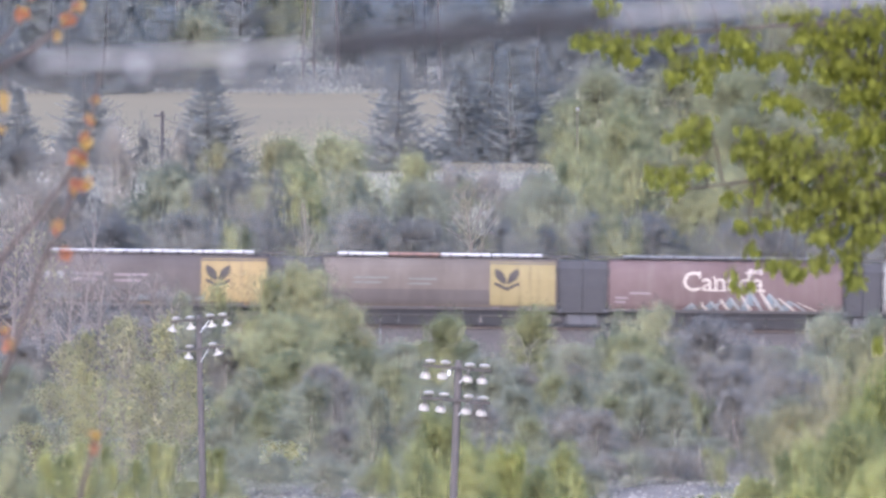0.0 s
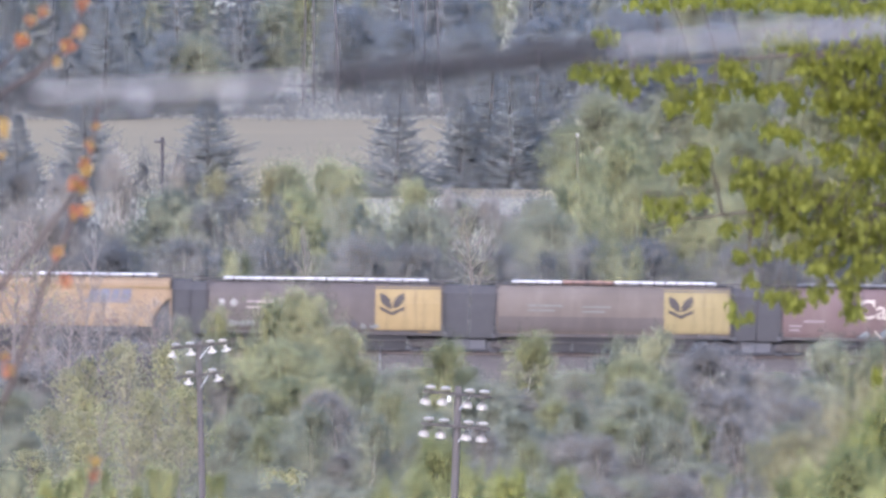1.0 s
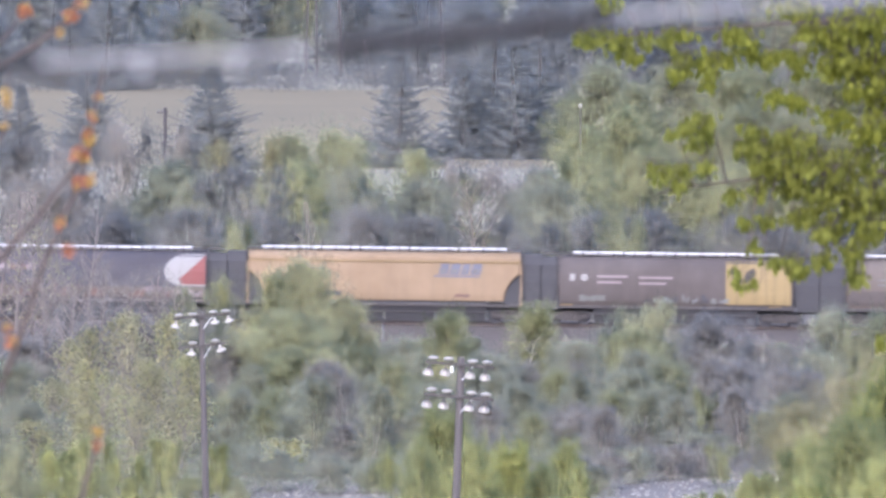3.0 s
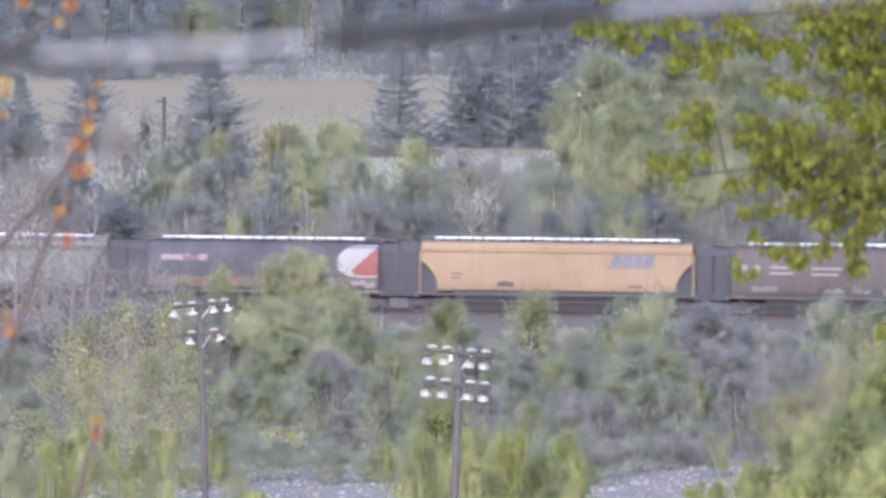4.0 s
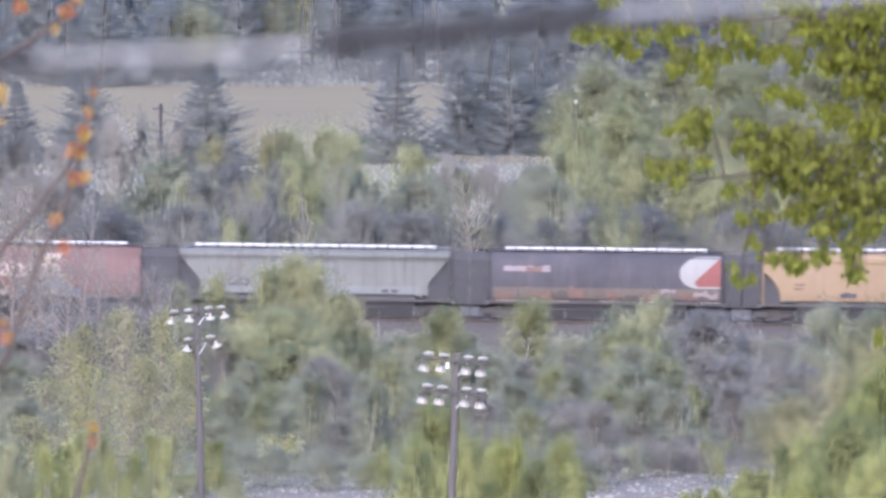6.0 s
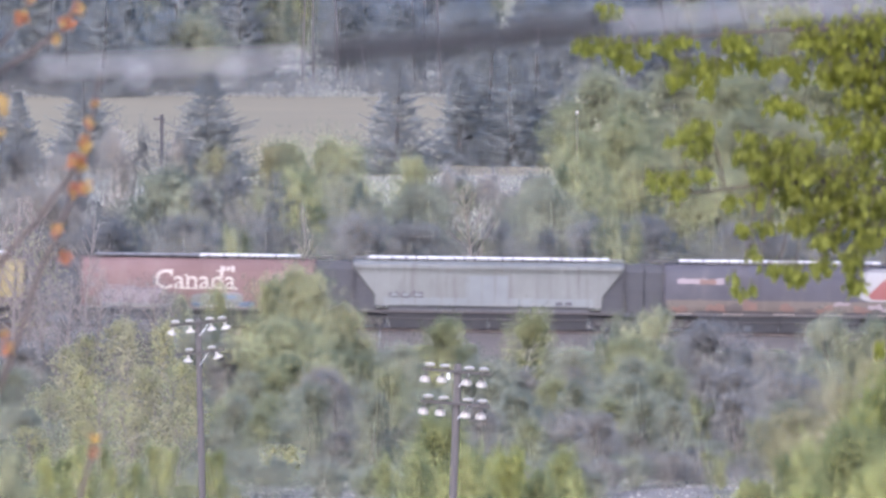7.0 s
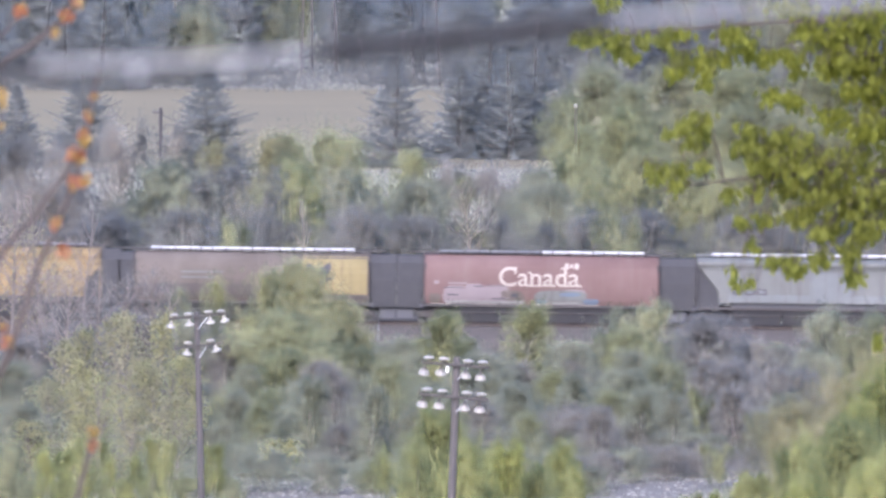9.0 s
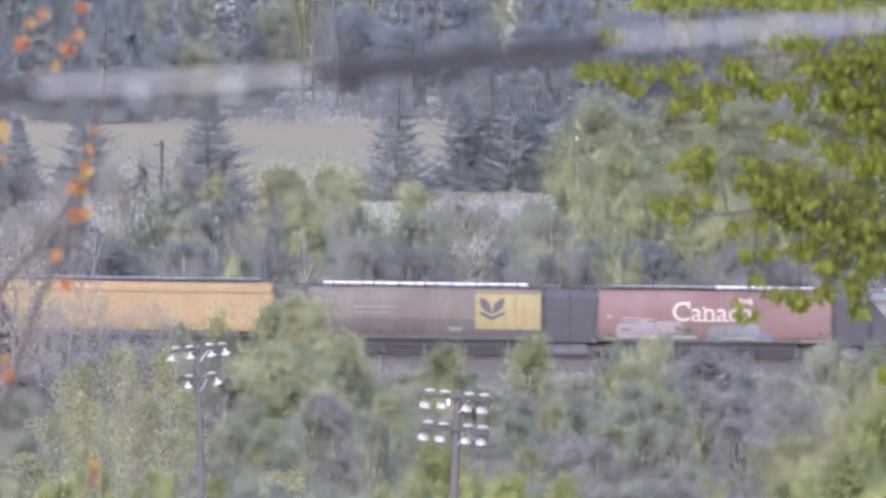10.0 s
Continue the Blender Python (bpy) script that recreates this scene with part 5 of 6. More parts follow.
    for k, (x0, x1, z1, lean, m) in enumerate(((-7.0, -6.3, 1.85, 0.0, "taupe"), (-6.2, -4.9, 2.3, 0.1, "mauve"), (-5.0, -3.7, 2.5, 0.15, "mauve"), (-3.7, -2.0, 2.42, 0.0, "mauve"),
                                              (-2.3, -0.9, 2.1, -0.35, "taupe"), (-0.5, 2.8, 2.12, 0.1, "grey"), (1.2, 2.8, 2.2, 0.0, "mauve"))):
        part("spray_tag", side_patch(CYL, bubble(x0, x1, 1.22, z1, lean), 0.02 + 0.003 * (k % 3)), m, g)
    for x0, x1, z0, z1 in ((-6.1, -4.95, 2.2, 2.27), (-5.9, -5.2, 1.72, 1.84), (-4.2, -3.65, 2.28, 2.38), (-3.4, -2.3, 2.32, 2.38), (-3.1, -2.25, 1.5, 1.62), (-1.9, -1.5, 1.62, 1.95)):
        part("spray_stroke", side_patch(CYL, blob(rng, x0, x1, z0, z1, 5, 0.4), 0.032), "charcoal", g, "dark sprayed outline")
    for x0, x1, z0, z1 in ((1.1, 2.4, 1.75, 1.98), (-0.4, 0.3, 1.24, 1.52), (2.55, 3.55, 1.24, 1.6)):
        part("spray_stroke", side_patch(CYL, bubble(x0, x1, z0, z1, 0.2), 0.034), "spray_blue", g, "blue sprayed patch")
    part("spray_stroke", side_patch(CYL, blob(rng, -6.0, -1.1, 1.2, 1.46, 12, 0.25), 0.030), "white", g, "pale sprayed base line")
    part("spray_stroke", side_patch(CYL, blob(rng, 0.4, 2.5, 1.2, 1.4, 7, 0.25), 0.030), "white", g)
    for x0 in (-6.9, -4.0, -0.6, 2.4, 5.4):
        part("sill_strip", side_patch(CYL, rect(x0, x0 + 1.2, 1.17, 1.23), 0.09), "cream", g, "pale reflective strip")
    cars.append((g, -2005, 14.65))
    i = grain_car("taupe hopper car with mustard end panel and wheat emblem", "taupe", "brown", "yellow", "charcoal", ["hatch"] * 4, (1.05, 1.72))
    stencil(i, CYL, -4.4, 2.95, 2, "grey", 2.6, 0.12, 0.34)
    part("spray_tag", side_patch(CYL, blob(rng, 1.4, 2.3, 1.5, 1.85), 0.02), "grey", i)
    cars.append((i, -2517, 14.65))
    j = hopper("hopper_car", 17.16, BOXY, "amber", "amber-yellow slope-ended grain hopper car with grey roof", round_cut, ["dull_roof"] * 5)
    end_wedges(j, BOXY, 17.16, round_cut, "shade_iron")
    part("eave_line", Geo().box((-8.5, -1.60, 3.78), (8.5, -1.55, 3.86)), "orange", j)
    part("spray_tag", side_patch(BOXY, blob(rng, 1.6, 2.2, 1.5, 1.75), 0.02), "rust", j)
    cars.append((j, -3062, 17.16))
    return cars


def flag(car, x):
    """The small flag over the wordmark's last letter: two bars and a leaf spot."""
    z = 3.44
    for a, b in ((x, x + 0.22), (x + 0.62, x + 0.84)):
        part("flag_bar", side_patch(CYL, rect(a, b, z, z + 0.36), 0.05), "cream", car)
    part("flag_leaf", side_patch(CYL, [(x + 0.3, z + 0.14), (x + 0.42, z + 0.03), (x + 0.54, z + 0.14), (x + 0.5, z + 0.28), (x + 0.42, z + 0.36), (x + 0.34, z + 0.28)], 0.05), "cream", car)


def logo(car, prof, x, z, mat):
    """The company mark as slanted blocks."""
    for k, w in enumerate((0.56, 0.62, 0.5, 0.62)):
        x0 = x + (0, 0.66, 1.38, 1.98)[k]
        t = 0.2
        part("logo_block", side_patch(prof, [(x0, z), (x0 + w, z), (x0 + w + 0.5 * t, z + 0.32), (x0 + w + 0.7 * t, z + 0.68), (x0 + t, z + 0.68)], 0.025), mat, car)
        part("logo_fill", side_patch(prof, [(x0 + 0.14, z + 0.1), (x0 + w - 0.14, z + 0.1), (x0 + w - 0.06, z + 0.34), (x0 + 0.24, z + 0.34)], 0.03), "grey", car, "pale inside of the slanted letter block")
    part("logo_rule", side_patch(prof, [(x - 0.3, z - 0.16), (x + 2.6, z - 0.16), (x + 2.62, z - 0.05), (x - 0.2, z - 0.05)], 0.02), mat, car)


TRAIN = build_train()


# ---- floodlight masts of the playing field ----
def floodlight(mast, x, z, bell_x, bell_z, s, aim_deg, cone, reach=-0.25):
    """One fixture: flat lid over the arm, hanging bell reflector tipped towards the pitch."""
    lid = Geo().turned([(0.02, -0.09), (0.10, -0.08), (0.16, -0.05), (0.215, -0.02), (0.22, 0.01), (0.17, 0.05), (0.09, 0.075), (0.02, 0.085)], sides=16)
    dome = [(0.03, 0.16), (0.07, 0.15), (0.085, 0.10), (0.15, 0.06), (0.205, -0.02), (0.225, -0.10), (0.232, -0.15), (0.22, -0.155), (0.18, -0.06), (0.10, 0.02), (0.03, 0.04)]
    flare = [(0.03, 0.15), (0.06, 0.14), (0.065, 0.06), (0.09, 0.0), (0.15, -0.06), (0.22, -0.10), (0.235, -0.12), (0.22, -0.125), (0.13, -0.06), (0.05, 0.0)]
    bell = Geo().turned(flare if cone else [(r * 0.93, h * 0.85) for r, h in dome], sides=18)
    fx = new("floodlight")
    fx.parent = mast
    fx.matrix_basis = pose(x, reach, z)
    a = part("lid", lid, "reflector", fx, "flat pale metal lid", True)
    a.matrix_basis = Matrix.Diagonal((s, s, s, 1))
    b = part("reflector", bell, "reflector", fx, "bell-shaped spun metal reflector", True)
    b.matrix_basis = pose(bell_x - x, -0.10, bell_z - z, 14, aim_deg, 0) @ Matrix.Diagonal((s, s, s, 1))
    st = Geo().tube([(0, 0.05, 0), (0, 0.16, -0.12), ((bell_x - x) * 0.5, 0.1, (bell_z - z) * 0.5), (bell_x - x, -0.08, bell_z - z + 0.18)], 0.022, 5)
    part("bracket", st, "iron", fx)
    if not cone:
        yoke = Geo()
        for q in (-0.09, 0.09):
            yoke.tube([(bell_x - x, -0.16, bell_z - z + 0.19), (bell_x - x + q, -0.34, bell_z - z + 0.0)], [0.035, 0.02], 5)
        part("yoke", yoke, "iron", fx)


def mast(x, y, top, lean, arms, lights, thick, size, label):
    """A timber pole with dark cross-arms; heights are world heights."""
    z0 = land(x, y)
    ob = thing("floodlight_mast", pose(x, y, z0, 0, lean, 0), label, "floodlight mast", "floodlight masts")
    h = top - z0
    g = Geo().tube([(0, 0, -0.5), (0, 0, h * 0.3), (0, 0, h * 0.7), (0, 0, h - 0.06), (0, 0, h)], [thick * 1.15, thick * 1.08, thick * 0.98, thick * 0.92, thick * 0.7], 14)
    part("pole", g, "pole", ob, "weathered brown timber pole", True)
    for x0, x1, za, zb in arms:
        c = Geo().loft([[(x0, -0.26 + q, za - z0 + w) for q, w in ((0, 0), (0.1, 0), (0.1, 0.11), (0, 0.11))], [(x1, -0.26 + q, zb - z0 + w) for q, w in ((0, 0), (0.1, 0), (0.1, 0.11), (0, 0.11))]])
        part("cross_arm", c, "iron", ob)
        s = 0.35 * (x1 - x0) / 2
        part("arm_brace", Geo().tube([(s, -0.2, (za + zb) / 2 - z0), (0.06, -0.17, (za + zb) / 2 - z0 - 0.55)], 0.02, 5), "galv", ob)
    for lx, lz, bx, bz, tip in lights:
        floodlight(ob, lx, lz - z0, bx, bz - z0, size, tip, len(lights) == 6)
    part("junction_box", Geo().box((-0.42 * size, -0.3, h - 0.62), (-0.30 * size, -0.18, h - 0.38), 0.015), "galv", ob)
    return ob


mast(-11.42, 480, 9.61, -1.40, [(-1.35, 1.44, 9.26, 9.47), (-1.14, 1.22, 7.87, 8.08)], [(-1.07, 9.5, -1.22, 9.07, 14), (-0.4, 9.53, -0.36, 9.15, -4), (0.56, 9.61, 0.63, 9.23, -6), (1.15, 9.64, 1.3, 9.29, -12), (-0.44, 8.16, -0.5, 7.76, 4), (0.63, 8.25, 0.87, 7.9, -18)], 0.145, 1.0, 'brown timber mast with six pale bell-shaped floodlights')
mast(0.15, 400, 10.91, 2.08, [(-1.4, 1.3, 10.62, 10.49), (-1.42, 1.3, 9.35, 9.22)], [(-1.1, 10.85, -1.26, 10.33, 10), (-0.5, 10.82, -0.61, 10.33, 6), (0.46, 10.76, 0.37, 10.25, 4), (1.04, 10.74, 0.95, 10.2, 0), (-1.12, 9.6, -1.28, 9.06, 10), (-0.52, 9.55, -0.63, 9.02, 6), (0.44, 9.51, 0.37, 8.98, 4), (1.02, 9.47, 0.97, 8.93, 0)], 0.155, 1.0, 'brown timber mast with eight pale bell-shaped floodlights')


# ---- small fixtures along the railway and the field ----
def marker_post(x, y, h):
    ob = thing("marker_post", pose(x, y, land(x, y), 0, 1.5, 0), "thin pale metal marker post standing beside the ballast", "marker post")
    part("post", Geo().box((-0.05, -0.05, -0.2), (0.05, 0.05, h), 0.01), "dull_roof", ob)
    part("sign_plate", Geo().box((-0.06, -0.05, h - 0.5), (0.06, -0.036, h - 0.02), 0.004), "dull_roof", ob)


def utility_pole(x, y, top):
    z0 = land(x, y)
    h = top - z0
    ob = thing("utility_pole", pose(x, y, z0, 0, 0.4, 0), "dark timber utility pole with a short cross-arm beside the field", "utility pole")
    part("pole", Geo().tube([(0, 0, -0.5), (0, 0, h * 0.5), (0, 0, h)], [0.17, 0.15, 0.13], 10), "dark_pole", ob)
    part("cross_arm", Geo().box((-0.62, -0.22, h - 0.42), (0.25, -0.12, h - 0.30), 0.01), "dark_pole", ob)
    for q in (-0.52, -0.2):
        part("insulator", Geo().turned([(0.03, 0.0), (0.06, 0.05), (0.045, 0.09), (0.06, 0.12), (0.02, 0.17)], (q, -0.17, h - 0.30), sides=8), "dull_roof", ob)


def yard_lamp(x, y, top):
    z0 = land(x, y)
    h = top - z0
    ob = thing("yard_lamp", pose(x, y, z0), "slim yard lamp post with a small white globe head", "lamp post")
    part("post", Geo().tube([(0, 0, -0.3), (0, 0, h - 0.2)], [0.06, 0.035], 8), "pole", ob)
    part("lamp_head", Geo().turned([(0.03, -0.17), (0.10, -0.11), (0.13, -0.01), (0.10, 0.08), (0.03, 0.12)], (0, 0, h), sides=12), "reflector", ob, "white globe", True)


marker_post(-4.0, 622.5, 2.3)
utility_pole(-21.2, 760, 14.2)
yard_lamp(9.62, 735, 14.8)


# ---- river stones ----
def build_stones():
    rng = np.random.default_rng(21)
    bm = bmesh.new()
    bmesh.ops.create_icosphere(bm, subdivisions=1, radius=1.0)
    bv = np.array([v.co for v in bm.verts])
    bf = np.array([[v.index for v in f.verts] for f in bm.faces])
    bm.free()
    n = 5600
    vs, fs = [], []
    for k in range(n):
        y = rng.uniform(478, 507)
        x = rng.uniform(-24, 30)
        r = 0.035 + 0.10 * rng.uniform() ** 3
        s = r * np.array([rng.uniform(0.8, 1.6), rng.uniform(0.7, 1.2), rng.uniform(0.45, 0.8)])
        q = bv * s * rng.uniform(0.8, 1.2, size=(len(bv), 1))
        a = rng.uniform(0, 6.28)
        q = np.stack([q[:, 0] * math.cos(a) - q[:, 1] * math.sin(a), q[:, 0] * math.sin(a) + q[:, 1] * math.cos(a), q[:, 2]], 1)
        vs.append(q + np.array([x, y, land(x, y) + r * 0.2]))
        fs.append(bf + k * len(bv))
    me = mesh_from("river_stones", np.concatenate(vs).tolist(), np.concatenate(fs).tolist(), ["stone", "gravel"], np.repeat(rng.integers(0, 2, n), len(bf)).tolist())
    tagged(new("river_stones", me), "pale grey rounded river stones heaped along the gravel bar", "stones", kind="stuff")


def driftwood(x, y, length, r, turn):
    rng = np.random.default_rng(int(x * 10) + 900)
    pts = wiggle(rng, (-length / 2, 0, r), (1, 0, 0.02), length, 6, 0.06)
    g = Geo().tube(pts, [r, r * 0.95, r * 0.9, r * 0.8, r * 0.7, r * 0.55, r * 0.3], 8)
    g.tube([pts[2], pts[2] + Vector((0.3, 0.1, 0.35)), pts[2] + Vector((0.5, 0.15, 0.8))], [r * 0.4, r * 0.3, r * 0.12], 5)
    ob = new("driftwood_log", g.mesh("driftwood_log", "grey_bark", True))
    ob.matrix_basis = pose(x, y, land(x, y), 0, 0, turn)
    tagged(ob, "bleached driftwood log lying on the river stones", "driftwood", "driftwood logs")


build_stones()
for row in ((10.6, 489, 1.1, 0.07, 12), (12.2, 489, 0.9, 0.07, -25), (-2.0, 491, 1.0, 0.07, -14), (14.5, 497, 1.2, 0.08, 30)):
    driftwood(*row)


# ---- service cable close to the eye ----
CABLES = []


def build_cable():
    ob = thing("service_cable", pose(0, 6.0, 27.925), "bare pale overhead wire with black wrapped sleeves, close to the viewer", "cable")

    CABLES.append(ob)

    def run(x0, x1, r, n):
        return Geo().tube([(x0 + (x1 - x0) * i / n, 0.0, cable_z(x0 + (x1 - x0) * i / n)) for i in range(n + 1)], r, 12)

    part("wire", run(-11.8, 11.8, 0.0022, 600), "sheath", ob, "pale weathered aluminium wire", True)
    for x0, x1 in ((-0.72, -0.240), (-0.084, 0.102), (0.272, 0.6)):
        g = Geo()
        n = 30
        rr = [0.0062 + 0.0003 * math.sin(1.9 * i) for i in range(n + 1)]
        for i, r in enumerate((0.0024, 0.0032, 0.0042, 0.0053)):
            rr[i] = rr[-1 - i] = r
        g.tube([(x0 + (x1 - x0) * i / n, 0, cable_z(x0 + (x1 - x0) * i / n) - 0.0004) for i in range(n + 1)], rr, 12)
        part("sleeve", g, "sleeve", ob, "black wrapped sleeve", True)
    # a thin black strand added for the shaded underside of the pale stretch
    part("underside_shade", Geo().tube([(-0.25 + 0.012 * i, 0.001, cable_z(-0.25 + 0.012 * i) - 0.0052 + 0.0003 * math.sin(i)) for i in range(11)], 0.0011, 6), "sleeve", ob, "thin black strand drawn as the shaded underside of the wire")
    # Drops made oversized and pale, standing in for glints on the wire.
    for x, hang in ((-0.181, 0.0072), (-0.126, 0.0072), (-0.088, 0.0018), (0.2262, 0.0025)):
        rows = [(0.0004, -0.0042), (0.0022, -0.0034), (0.0034, -0.0012), (0.0032, 0.0010), (0.0017, 0.0030), (0.0005, 0.0045)]
        if hang < 0.005:
            rows = [(0.7 * r, 0.7 * z) for r, z in rows]
        part("glint_drop", Geo().turned(rows, (x, -0.003, cable_z(x) - hang), sides=12), "drop", ob, "hanging water drop coloured pale for its glint", True)


def cable_z(x):
    """Three spans between the splices, eased into one another."""
    def ease(u, d=0.03):
        return 0.5 * (u + math.sqrt(u * u + d * d))
    return 0.0375 * (x + 0.095) + 0.073 * ease(x + 0.095) - 0.033 * ease(x - 0.122)


build_cable()


def service_pole(x):
    z0 = land(x, 6.15)
    h = 27.925 + cable_z(x) - z0
    ob = thing("service_pole", pose(x, 6.15, z0), "plain timber pole that carries the service cable", "utility pole", "service poles")
    part("pole", Geo().tube([(0, 0, -0.5), (0, 0, h * 0.5), (0, 0, h + 0.6)], [0.13, 0.12, 0.10], 12), "pole", ob, "", True)
    part("clamp", Geo().box((-0.05, -0.17, h - 0.04), (0.05, -0.08, h + 0.04), 0.01), "galv", ob)


service_pole(-11.8)
service_pole(11.8)


# ---- poplar bough hanging into view ----
def leaf_meshes():
    out = []
    for k in range(3):
        L, W = 0.044 + 0.005 * k, 0.0120 + 0.0015 * k
        v, f = [], []
        rows = [(0.0, 0.02), (0.12, 0.75), (0.32, 1.0), (0.58, 0.82), (0.82, 0.40), (1.0, 0.02)]
        for s, w in rows:
            bend = -0.010 * s * s * (k - 1) + 0.004 * math.sin(3 * s)
            v += [(-W * w, bend + 0.003 * w, -L * s), (0, bend, -L * s), (W * w, bend + 0.003 * w, -L * s)]
        for i in range(len(rows) - 1):
            a = 3 * i
            f += [(a, a + 1, a + 4, a + 3), (a + 1, a + 2, a + 5, a + 4)]
        n = len(v)
        v += [(-0.0008, 0, 0), (0.0008, 0, 0), (0.0006, 0.004, 0.035), (-0.0006, 0.004, 0.035)]
        f.append((n, n + 1, n + 2, n + 3))
        out.append(mesh_from("leaf", v, f, "poplar"))
    return out


SWAYING = []
# clusters of leaves: x, z, half width, half height, leaves
CLUMPS_HIGH_A = [(0.559, 27.539, 0.04, 0.036, 11), (0.626, 27.543, 0.027, 0.027, 6), (0.693, 27.526, 0.045, 0.045, 15), (0.726, 27.472, 0.033, 0.033, 9), (0.793, 27.532, 0.027, 0.033, 7),
    (0.882, 27.532, 0.027, 0.049, 10), (0.938, 27.443, 0.04, 0.045, 14), (0.904, 27.405, 0.031, 0.031, 8), (1.038, 27.432, 0.045, 0.056, 19), (1.038, 27.365, 0.027, 0.033, 7),
    (0.949, 27.554, 0.045, 0.018, 6), (1.127, 27.554, 0.056, 0.033, 14), (1.205, 27.51, 0.033, 0.067, 17), (1.261, 27.454, 0.027, 0.045, 9), (1.116, 27.454, 0.031, 0.027, 6),
    (1.339, 27.476, 0.031, 0.027, 6), (1.395, 27.432, 0.033, 0.056, 14), (1.439, 27.566, 0.049, 0.056, 21), (1.528, 27.543, 0.056, 0.067, 29)]
CLUMPS_HIGH_B = [(1.617, 27.588, 0.067, 0.078, 40), (1.695, 27.61, 0.049, 0.071, 27), (1.528, 27.432, 0.056, 0.056, 24), (1.595, 27.443, 0.056, 0.056, 24), (1.684, 27.454, 0.056, 0.078, 34),
    (1.606, 27.332, 0.049, 0.045, 17), (1.706, 27.321, 0.049, 0.071, 27), (1.305, 27.309, 0.04, 0.031, 10), (1.383, 27.287, 0.033, 0.033, 9), (1.539, 27.22, 0.045, 0.049, 17),
    (1.662, 27.187, 0.056, 0.067, 29), (1.733, 27.187, 0.045, 0.067, 23), (0.626, 27.677, 0.027, 0.031, 6), (0.671, 27.666, 0.018, 0.022, 3), (1.372, 27.655, 0.089, 0.031, 22)]
CLUMPS_LOW_A = [(1.005, 27.22, 0.045, 0.027, 9), (0.938, 27.176, 0.031, 0.022, 5), (1.027, 27.176, 0.033, 0.045, 12), (0.994, 27.12, 0.031, 0.027, 6), (0.882, 27.158, 0.018, 0.018, 3),
    (0.815, 27.02, 0.027, 0.022, 5), (0.86, 26.998, 0.033, 0.033, 9), (0.927, 27.009, 0.036, 0.033, 9), (0.916, 26.953, 0.022, 0.022, 4), (1.027, 27.031, 0.022, 0.033, 6),
    (1.216, 27.165, 0.045, 0.033, 12), (1.161, 27.109, 0.022, 0.022, 4), (1.25, 27.098, 0.056, 0.056, 24), (1.339, 27.142, 0.045, 0.045, 15), (1.406, 27.109, 0.045, 0.045, 15),
    (1.239, 27.031, 0.045, 0.045, 15), (1.328, 27.031, 0.056, 0.056, 24), (1.417, 27.031, 0.045, 0.056, 19), (1.239, 26.942, 0.033, 0.033, 9)]
CLUMPS_LOW_B = [(1.372, 26.942, 0.067, 0.045, 23), (1.484, 27.053, 0.056, 0.056, 24), (1.55, 26.986, 0.056, 0.078, 34), (1.64, 27.053, 0.045, 0.067, 23), (1.595, 26.875, 0.056, 0.067, 29),
    (1.684, 26.92, 0.049, 0.089, 34), (1.484, 26.92, 0.045, 0.045, 15), (1.127, 26.92, 0.027, 0.031, 6), (1.172, 26.808, 0.022, 0.027, 5), (1.261, 26.819, 0.04, 0.031, 10),
    (1.372, 26.83, 0.04, 0.031, 10), (1.216, 26.719, 0.022, 0.025, 4), (1.29, 26.652, 0.022, 0.027, 5), (1.383, 26.63, 0.049, 0.04, 15), (1.484, 26.663, 0.033, 0.04, 10),
    (1.64, 26.764, 0.033, 0.045, 12), (1.606, 26.663, 0.018, 0.022, 3), (1.695, 26.786, 0.045, 0.056, 19), (1.628, 26.585, 0.027, 0.022, 5)]
CLUMPS_LOW_C = [(1.141, 26.614, 0.013, 0.011, 3), (1.154, 26.568, 0.018, 0.027, 4), (1.212, 26.572, 0.018, 0.018, 3), (1.713, 26.34, 0.016, 0.04, 5), (1.484, 26.764, 0.033, 0.033, 9),
    (1.605, 26.69, 0.035, 0.06, 12), (1.62, 26.60, 0.03, 0.045, 8), (1.36, 26.64, 0.04, 0.035, 7), (1.53, 26.80, 0.05, 0.06, 13), (1.45, 26.85, 0.05, 0.05, 12),
    (1.796, 26.964, 0.056, 0.178, 77), (1.796, 27.432, 0.056, 0.2, 87)]
CLUMPS_TOP = [(0.80, 27.805, 0.045, 0.03, 7), (0.87, 27.82, 0.03, 0.025, 5), (0.98, 27.82, 0.05, 0.03, 9), (1.09, 27.815, 0.05, 0.03, 9), (1.2, 27.81, 0.05, 0.03, 9), (1.31, 27.82, 0.05, 0.03, 9),
    (1.42, 27.805, 0.055, 0.035, 12), (1.53, 27.8, 0.055, 0.04, 13), (1.64, 27.79, 0.055, 0.04, 14), (1.74, 27.78, 0.05, 0.05, 15)]


